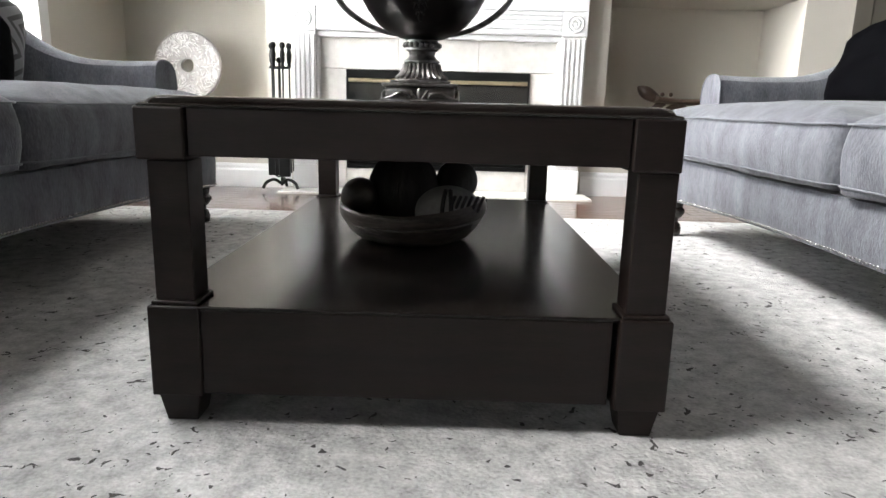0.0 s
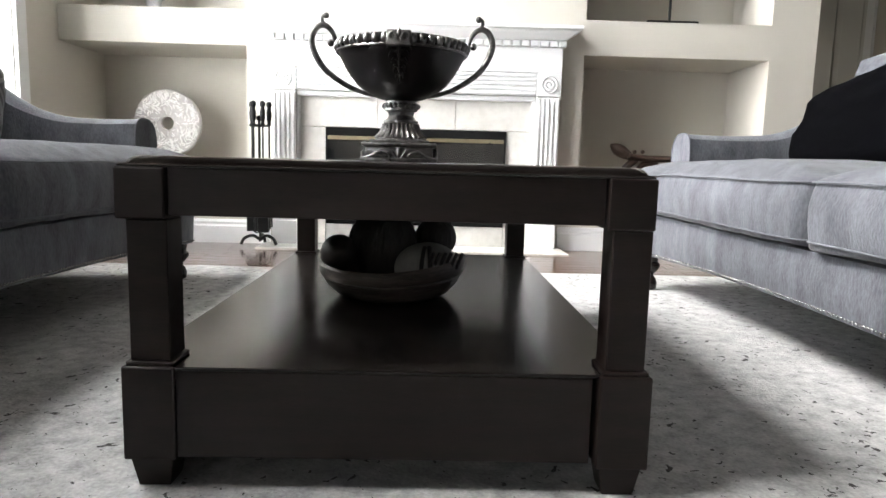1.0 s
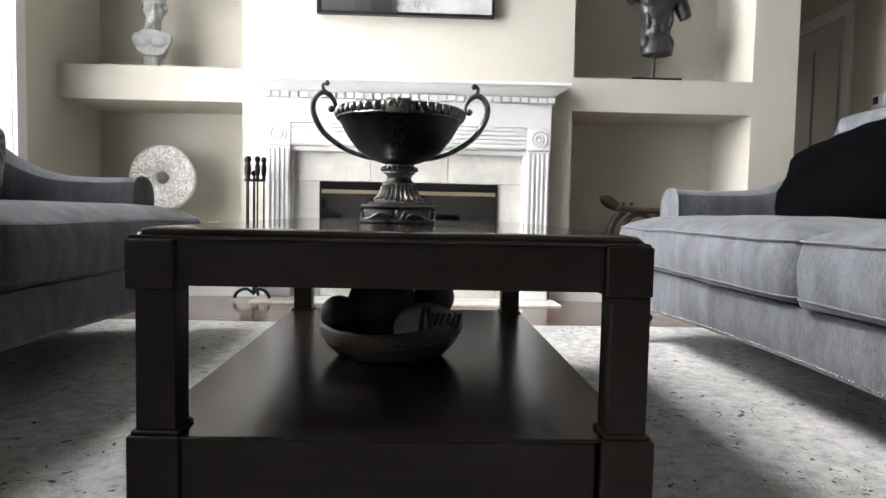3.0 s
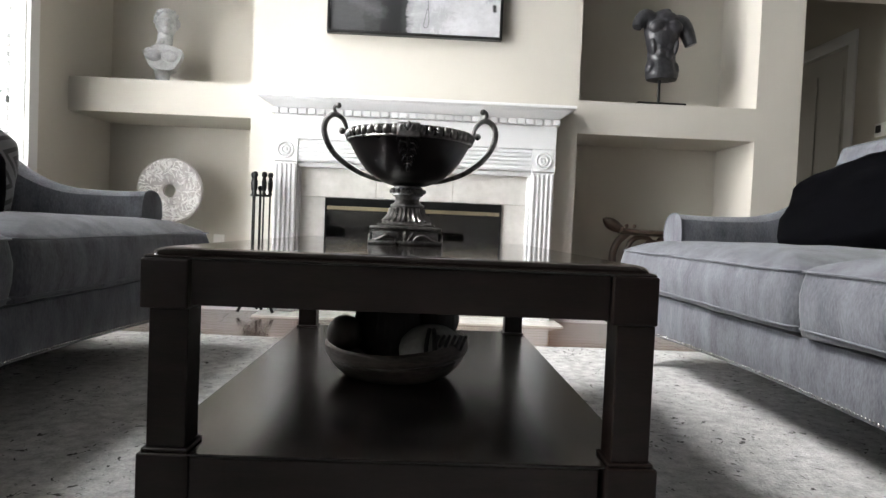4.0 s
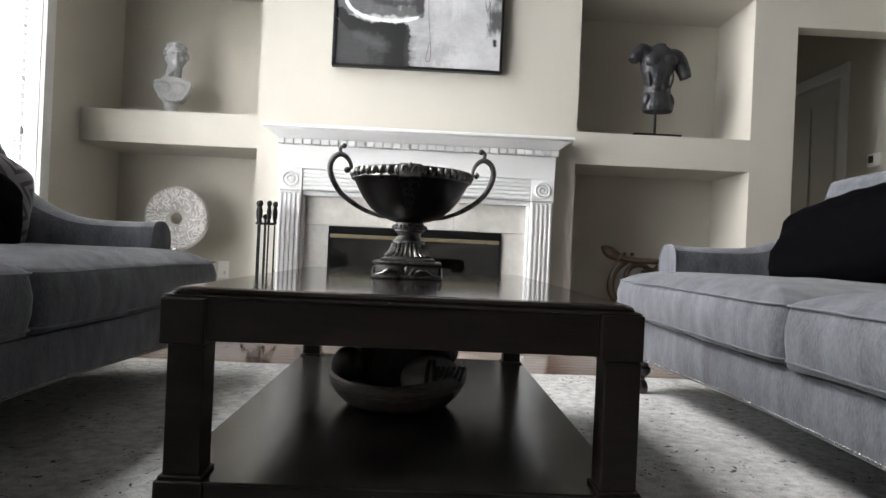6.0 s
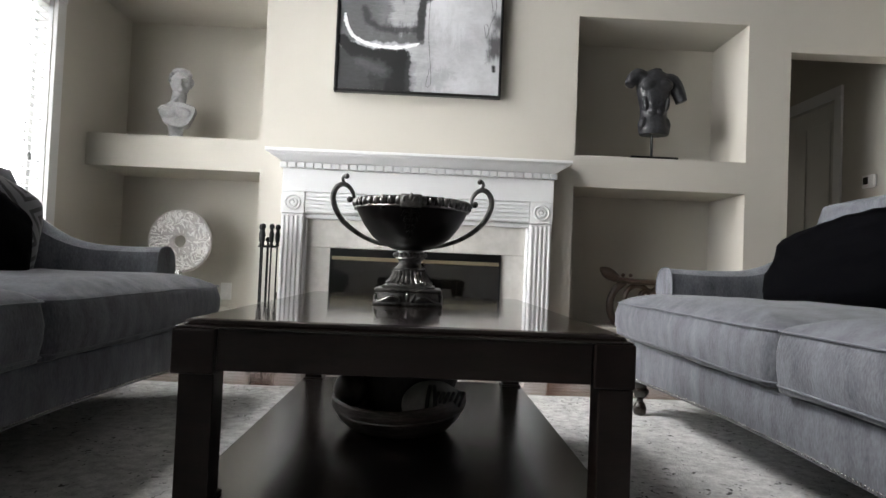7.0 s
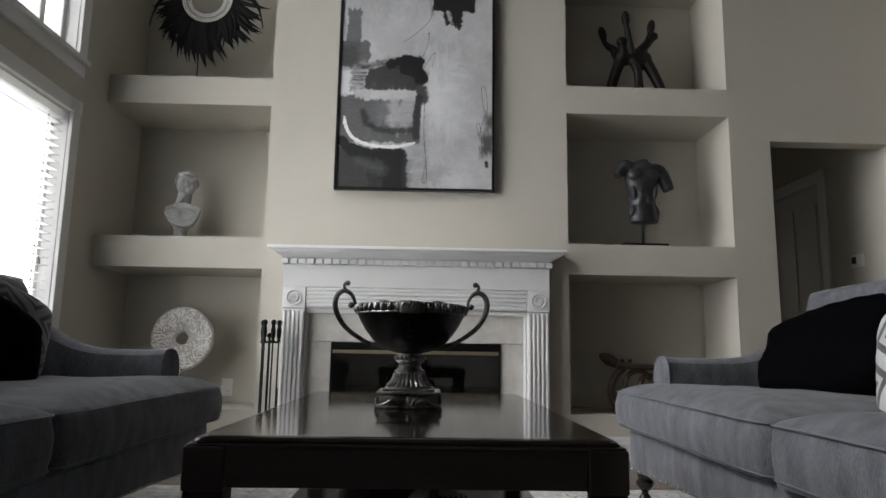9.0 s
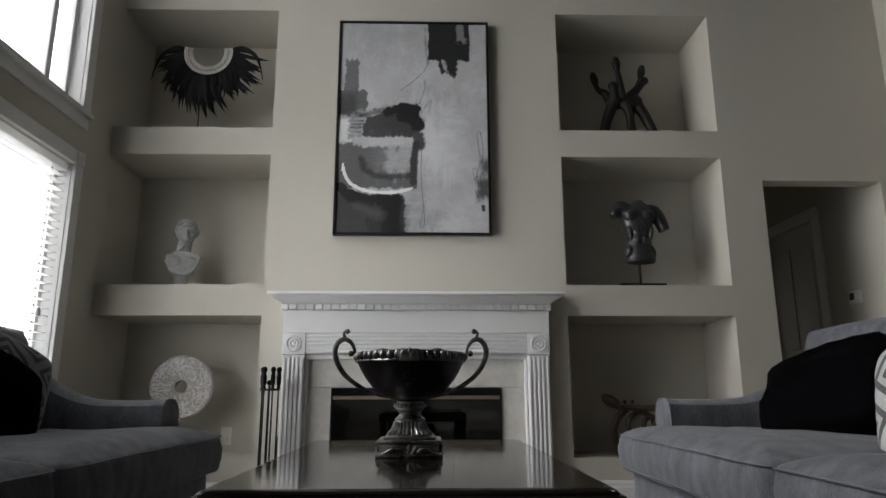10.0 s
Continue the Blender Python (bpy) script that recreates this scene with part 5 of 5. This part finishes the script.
def figures():
    """Three slender long-headed shapes with raised arms that lean on one another."""
    bm = bmesh.new()
    for hx, hz, x0, y, w in ((-0.222, 0.525, -0.115, 0.03, 0.034), (-0.070, 0.615, -0.035, -0.03, 0.036), (0.128, 0.580, 0.05, 0.02, 0.035)):
        tube(smooth_path([(x0, y, 0.33), (x0 * 0.7 + hx * 0.3, y, 0.40), (x0 * 0.3 + hx * 0.7, y, hz - 0.10), (hx, y, hz - 0.045)], 4), [0.034 - 0.0015 * k for k in range(13)], 10, bm=bm)
        ball(hx, y, hz - 0.01, w, bm, (0.85, 0.75, 1.75), (0, (hx - x0) * 130, 0), n=16)
    ball(0.130, -0.02, 0.482, 0.034, bm, (1.0, 0.9, 0.85), (0, 40, 0), n=14)
    tube([(0.02, -0.01, 0.36), (0.08, -0.02, 0.42), (0.125, -0.02, 0.475)], [0.036, 0.030, 0.026], 10, bm=bm)
    ball(-0.105, -0.03, 0.430, 0.036, bm, n=14)
    tube([(-0.09, -0.02, 0.33), (-0.105, -0.03, 0.41)], [0.036, 0.026], 10, bm=bm)
    ball(-0.075, 0, 0.325, 0.070, bm, (1.1, 0.75, 0.85), n=18)
    ball(0.035, 0, 0.320, 0.072, bm, (1.15, 0.75, 0.85), n=18)
    for x0, x1, x2, y, r in ((-0.105, -0.150, -0.205, 0.0, 0.038), (-0.03, 0.0, -0.005, -0.04, 0.027), (0.03, 0.035, 0.065, 0.04, 0.026), (0.075, 0.135, 0.215, 0.0, 0.036)):
        tube(smooth_path([(x0, y * 0.5, 0.30), (x1, y, 0.19), (x2, y, 0.0)], 5), [r + 0.006 - 0.001 * k for k in range(11)], 10, bm=bm)
    return bm


statue("figure_sculpture", figures(), EBONY, (1.46, 4.10, 2.41), "black carved sculpture of intertwined abstract figures in a niche", "statue", 0.006, 2)


def feather_collar():
    c = thing("feather_collar", "black feather collar with a white shell neck ring on a stand", "collar", (-1.565, 4.10, 2.41))
    zc = 0.655
    part("stand_base", lathe([(0.07, 0), (0.07, 0.008), (0.01, 0.014)], 24), IRON, c, smooth=True)
    part("stand_rod", tube([(-0.06, 0.02, 0.0), (-0.06, 0.02, zc - 0.10)], 0.004, 8), IRON, c)
    ring = bmesh.new()
    random.seed(11)
    a0, a1 = radians(-192), radians(10)
    rows = 5
    for r in range(rows):
        rad = 0.118 + 0.0125 * r
        n = int(rad * (a1 - a0) / 0.0165)
        for i in range(n + 1):
            a = a0 + (a1 - a0) * i / n
            ball(rad * math.cos(a), -0.050 + 0.003 * (2 - abs(r - 2)), zc + rad * math.sin(a), 0.0072, ring, (1, 0.7, 1.15), (0, -math.degrees(a), 0), n=6)
    tagged(part("neck_ring", ring, SHELLS, c, "band of pale cowrie shells", "all"), kind="stuff")
    band = [(0.143 * math.cos(a), -0.026, zc + 0.143 * math.sin(a)) for a in [a0 + (a1 - a0) * i / 40 for i in range(41)]]
    part("backing_band", tube(band, 0.022, 8), FEATHER, c, smooth=True)
    meshes = []
    for k in range(5):
        bm = bmesh.new()
        L, w = 0.25 + 0.025 * k, 0.017 + 0.004 * (k % 3)
        prev = None
        for i in range(9):
            t = i / 8
            ww = w * (math.sin(math.pi * min(1, t * 0.9 + 0.12)) ** 0.6) * (1 - 0.55 * max(0, t - 0.75) / 0.25)
            bend = 0.05 * t * t * (k - 2)
            y = -0.018 * math.sin(math.pi * t)
            row = [bm.verts.new((-ww + bend, y + 0.006, -L * t)), bm.verts.new((bend, y, -L * t)), bm.verts.new((ww + bend, y + 0.006, -L * t))]
            if prev:
                bm.faces.new((prev[0], prev[1], row[1], row[0]))
                bm.faces.new((prev[1], prev[2], row[2], row[1]))
            prev = row
        me = bpy.data.meshes.new("feather")
        bm.to_mesh(me)
        bm.free()
        me.materials.append(FEATHER)
        me.shade_smooth()
        meshes.append(me)
    n = 170
    for i in range(n):
        a = a0 + 0.05 + (a1 - a0 - 0.1) * ((i * 0.618) % 1)
        f = new("feather", meshes[i % 5])
        f.parent = c
        layer = i % 3
        droop = math.degrees(a) + 90
        droop = droop * 0.62 + random.uniform(-9, 9)
        sc = random.uniform(0.72, 1.08) * (0.95 - 0.12 * abs(droop) / 60)
        f.matrix_basis = pose(0.15 * math.cos(a), -0.03 + 0.014 * layer, zc + 0.15 * math.sin(a) + 0.012, random.uniform(-6, 6), -droop, 0) @ Matrix.Diagonal((sc, 1, sc, 1))
    for s, n2 in ((-1, 4), (1, 4)):
        for i in range(n2):
            q = [(s * 0.15, -0.03, zc + 0.03), (s * (0.24 + 0.02 * i), -0.035, zc + 0.05 - 0.015 * i), (s * (0.33 + 0.012 * i), -0.035, zc + 0.0 - 0.03 * i), (s * (0.37 + 0.008 * i), -0.035, zc - 0.07 - 0.045 * i)]
            part("long_feather", tube(smooth_path(q, 5), [0.012 - 0.0006 * k for k in range(16)], 6), FEATHER, c, smooth="all")
    return c


feather_collar()


def disc():
    d = thing("disc_ornament", "carved white stone disc with a centre hole on a stand", "ornament", (-1.578, 4.10, 0.28))
    n = 64
    bm = bmesh.new()
    prof = [(0.040, -0.013), (0.046, -0.017), (0.12, -0.018), (0.196, -0.016), (0.203, -0.010), (0.203, 0.010), (0.196, 0.016), (0.12, 0.018), (0.046, 0.017), (0.040, 0.013)]
    rows = [[bm.verts.new((r * math.cos(2 * math.pi * i / n) * (1 + 0.006 * noise.noise((math.cos(2 * math.pi * i / n) * 3, math.sin(2 * math.pi * i / n) * 3, 0))), y, r * math.sin(2 * math.pi * i / n))) for i in range(n)] for r, y in prof]
    for k in range(len(rows)):
        a, b = rows[k], rows[(k + 1) % len(rows)]
        for i in range(n):
            bm.faces.new((a[i], a[(i + 1) % n], b[(i + 1) % n], b[i]))
    ob = part("disc", bm, DISC, d, smooth=True)
    ob.location = (0, 0, 0.43)
    relief = bmesh.new()
    random.seed(17)
    for i in range(430):
        r, a = 0.05 + 0.142 * math.sqrt(random.random()), random.uniform(0, 2 * math.pi)
        d0 = noise.noise((r * math.cos(a) * 9, r * math.sin(a) * 9, 2)) * 4 + random.uniform(-0.5, 0.5)
        half, bend = random.uniform(0.008, 0.022), random.uniform(-0.006, 0.006)
        pts = []
        for t in (-1, -0.4, 0.4, 1):
            px, pz = r * math.cos(a) + t * half * math.cos(d0) - bend * t * t * math.sin(d0), r * math.sin(a) + t * half * math.sin(d0) + bend * t * t * math.cos(d0)
            q = math.hypot(px, pz)
            k = min(max(q, 0.05), 0.194) / q
            pts.append((px * k, -0.0165, pz * k))
        w = random.uniform(0.0024, 0.0048)
        tube(pts, [w * 0.4, w, w, w * 0.4], 6, bm=relief)
    part("carved_relief", relief, DISC_RELIEF, ob, smooth="all")
    part("clamp", box(-0.014, 0.014, -0.024, 0.024, 0.205, 0.245, 0.003), NAIL, d)
    part("rod", tube([(0, 0, 0.012), (0, 0, 0.21)], 0.007, 12), NAIL, d, smooth=True)
    part("base", box(-0.08, 0.08, -0.05, 0.05, 0, 0.014, 0.003), IRON, d)
    return d


disc()


def stool():
    s = thing("carved_stool", "carved brown wooden stool with an animal head in a niche", "stool", (1.45, 4.06, 0.28))
    seat = bmesh.new()
    tube(smooth_path([(-0.20, 0, 0.305), (-0.1, 0, 0.292), (0.05, 0, 0.290), (0.2, 0, 0.296), (0.29, 0, 0.315)], 5), 0.02, 10, bm=seat)
    for v in seat.verts:
        v.co.y *= 5.0
    part("seat", seat, STOOLWOOD, s, smooth=True)
    head = bmesh.new()
    tube(smooth_path([(-0.175, 0, 0.300), (-0.225, 0, 0.325), (-0.27, 0, 0.352), (-0.302, 0, 0.372)], 4), [0.022, 0.026, 0.03, 0.034, 0.037, 0.038, 0.038, 0.036, 0.032, 0.027, 0.02, 0.012, 0.006], 12, bm=head)
    for v in head.verts:
        v.co.y *= 1.3
    part("head", head, STOOLWOOD, s, smooth=True)
    for x in (-0.15, -0.10):
        part("ear", ball(x, 0, 0.33, 0.013, scale=(1, 1.2, 1), n=10), STOOLWOOD, s, smooth="all")
    for x0, x1 in ((-0.20, -0.05), (0.06, 0.2)):
        part("leg", tube(smooth_path([(x0 + 0.06, 0, 0.285), (x0 - 0.0, 0, 0.23), (x0 - 0.03, 0, 0.15), (x0 - 0.02, 0, 0.07), (x0 + 0.03, 0, 0.0)], 5), [0.024] * 21, 10), STOOLWOOD, s, smooth=True)
    for x, r in ((-0.05, 0.085), (0.02, 0.055), (0.11, 0.075)):
        part("carved_ring", tube([(x + r * math.cos(2 * math.pi * i / 24), 0, 0.18 + r * math.sin(2 * math.pi * i / 24)) for i in range(24)], 0.017, 8, closed=True), STOOLWOOD, s, smooth=True)
    part("foot_bar", box(-0.2, 0.24, -0.09, 0.09, 0.0, 0.03, 0.008), STOOLWOOD, s)
    return s


stool()

# ---- fire tools ----
def fire_tools():
    z0 = FLOOR + 0.012
    t = thing("fire_tool_set", "black iron fireplace tool set on a footed stand", "fire tools", (-0.915, 3.68, z0))
    stand = part("stand_pole", tube([(0.0, 0, 0.02), (0.0, 0, 0.70)], 0.007, 10), IRON, t, smooth=True)
    part("finial", ball(0, 0, 0.705, 0.016, n=12), IRON, stand, smooth="all")
    for a in (200, 340, 90):
        c, s = math.cos(radians(a)), math.sin(radians(a))
        part("stand_foot", tube(smooth_path([(0, 0, 0.03), (0.04 * c, 0.04 * s, 0.055), (0.085 * c, 0.085 * s, 0.04), (0.105 * c, 0.105 * s, 0.006)], 5), 0.009, 8), IRON, t, smooth=True)
    part("hook_ring", tube([(0.05 * math.cos(2 * math.pi * i / 24), 0.04 * math.sin(2 * math.pi * i / 24), 0.665) for i in range(24)], 0.006, 8, closed=True), IRON, t, smooth=True)
    part("cross_bar", box(-0.052, 0.052, -0.005, 0.005, 0.66, 0.672, 0.002), IRON, t)
    for i, (x, y, kind) in enumerate(((-0.045, 0.02, 0), (-0.022, -0.035, 1), (0.028, -0.035, 2), (0.05, 0.02, 3))):
        tool = thing("fire_tool", "black iron fireplace tool hanging from its stand", "fire tool", (-0.915 + x, 3.68 + y, z0), group="fireplace tools")
        part("shaft", tube([(0, 0, 0.09), (0, 0, 0.69)], 0.0048, 8), IRON, tool, smooth=True)
        part("handle", lathe([(0.007, 0.665), (0.012, 0.672), (0.008, 0.684), (0.013, 0.70), (0.015, 0.735), (0.010, 0.758), (0.009, 0.764), (0.014, 0.770), (0.016, 0.782), (0.011, 0.794), (0.003, 0.798)], 14), IRON, tool, smooth=True)
        if kind == 0:
            part("shovel_blade", box(-0.035, 0.035, -0.006, 0.006, 0.075, 0.20, 0.004), IRON, tool)
        elif kind == 2:
            part("brush", box(-0.03, 0.03, -0.018, 0.018, 0.075, 0.19, 0.006), IRON, tool)
        elif kind == 1:
            part("hook", tube(smooth_path([(0, 0, 0.10), (0, 0, 0.08), (0.02, 0, 0.075), (0.03, 0, 0.095)], 4), 0.0045, 8), IRON, tool, smooth=True)
        else:
            part("tongs", tube([(0.012, 0, 0.10), (0.006, 0, 0.4)], 0.004, 8), IRON, tool, smooth=True)
    return t


fire_tools()

# ---- panelled island across the room ----
def island():
    i = thing("kitchen_island", "grey-white panelled kitchen island with a dark stone top", "kitchen island", (0.1, -4.2, FLOOR))
    part("body", box(-1.9, 1.9, -0.8, -0.02, 0.0, 0.88, 0.003), DOORPAINT, i)
    part("worktop", box(-1.96, 1.96, -0.86, 0.04, 0.881, 0.92, 0.006), DARKPLASTIC, i, "dark polished stone worktop")
    part("plinth", box(-1.9, 1.9, -0.019, -0.004, 0.0, 0.1, 0.003), DOORPAINT, i)
    for k in range(5):
        x0 = -1.88 + 0.76 * k
        d = part("door_panel", box(x0, x0 + 0.72, -0.019, 0.0, 0.12, 0.86, 0.003), DOORPAINT, i)
        for a0, a1, c0, c1 in ((0, 0.07, 0.12, 0.86), (0.65, 0.72, 0.12, 0.86), (0.07, 0.65, 0.12, 0.19), (0.07, 0.65, 0.79, 0.86)):
            part("rail", box(x0 + a0, x0 + a1, 0.001, 0.016, c0, c1, 0.003), DOORPAINT, d)
    return i


island()

# ---- outlet ----
o = thing("wall_outlet", "white wall outlet with a plug in the lower niche", "outlet", (-1.352, NB, 0.385))
part("plate", box(-0.037, 0.037, -0.006, 0, -0.058, 0.058, 0.002), PLASTIC, o)
for z in (-0.02, 0.02):
    part("socket", box(-0.017, 0.017, -0.008, -0.005, z - 0.014, z + 0.014, 0.002), PLASTIC, o)
part("plug", box(-0.014, 0.014, -0.03, -0.007, -0.035, -0.008, 0.004), PLASTIC, o)

# ---- floor planks ----
part("plank_field", box(XL, XE, YS, 2.7, FLOOR - 0.003, FLOOR - 0.0005), PLANK, floor)
random.seed(3)
widths = 0.083
rows = int((YN - 2.7) / widths) + 1
plank_meshes = []
for k in range(3):
    bm = box(0, 1.05 + 0.15 * k - 0.002, 0.0008, widths - 0.0008, FLOOR - 0.004, FLOOR, 0.0012, seg=1)
    me = bpy.data.meshes.new("plank")
    bm.to_mesh(me)
    bm.free()
    me.materials.append(PLANK)
    plank_meshes.append(me)
for r in range(rows):
    x = XL - random.uniform(0, 0.19)
    y = 2.7 + r * widths
    while x < XR - 0.9:
        k = random.randrange(3) if x < XR - 1.2 else 0
        p = new("plank", plank_meshes[k])
        p.parent = floor
        p.location = (x, y, 0)
        x += 1.05 + 0.15 * k
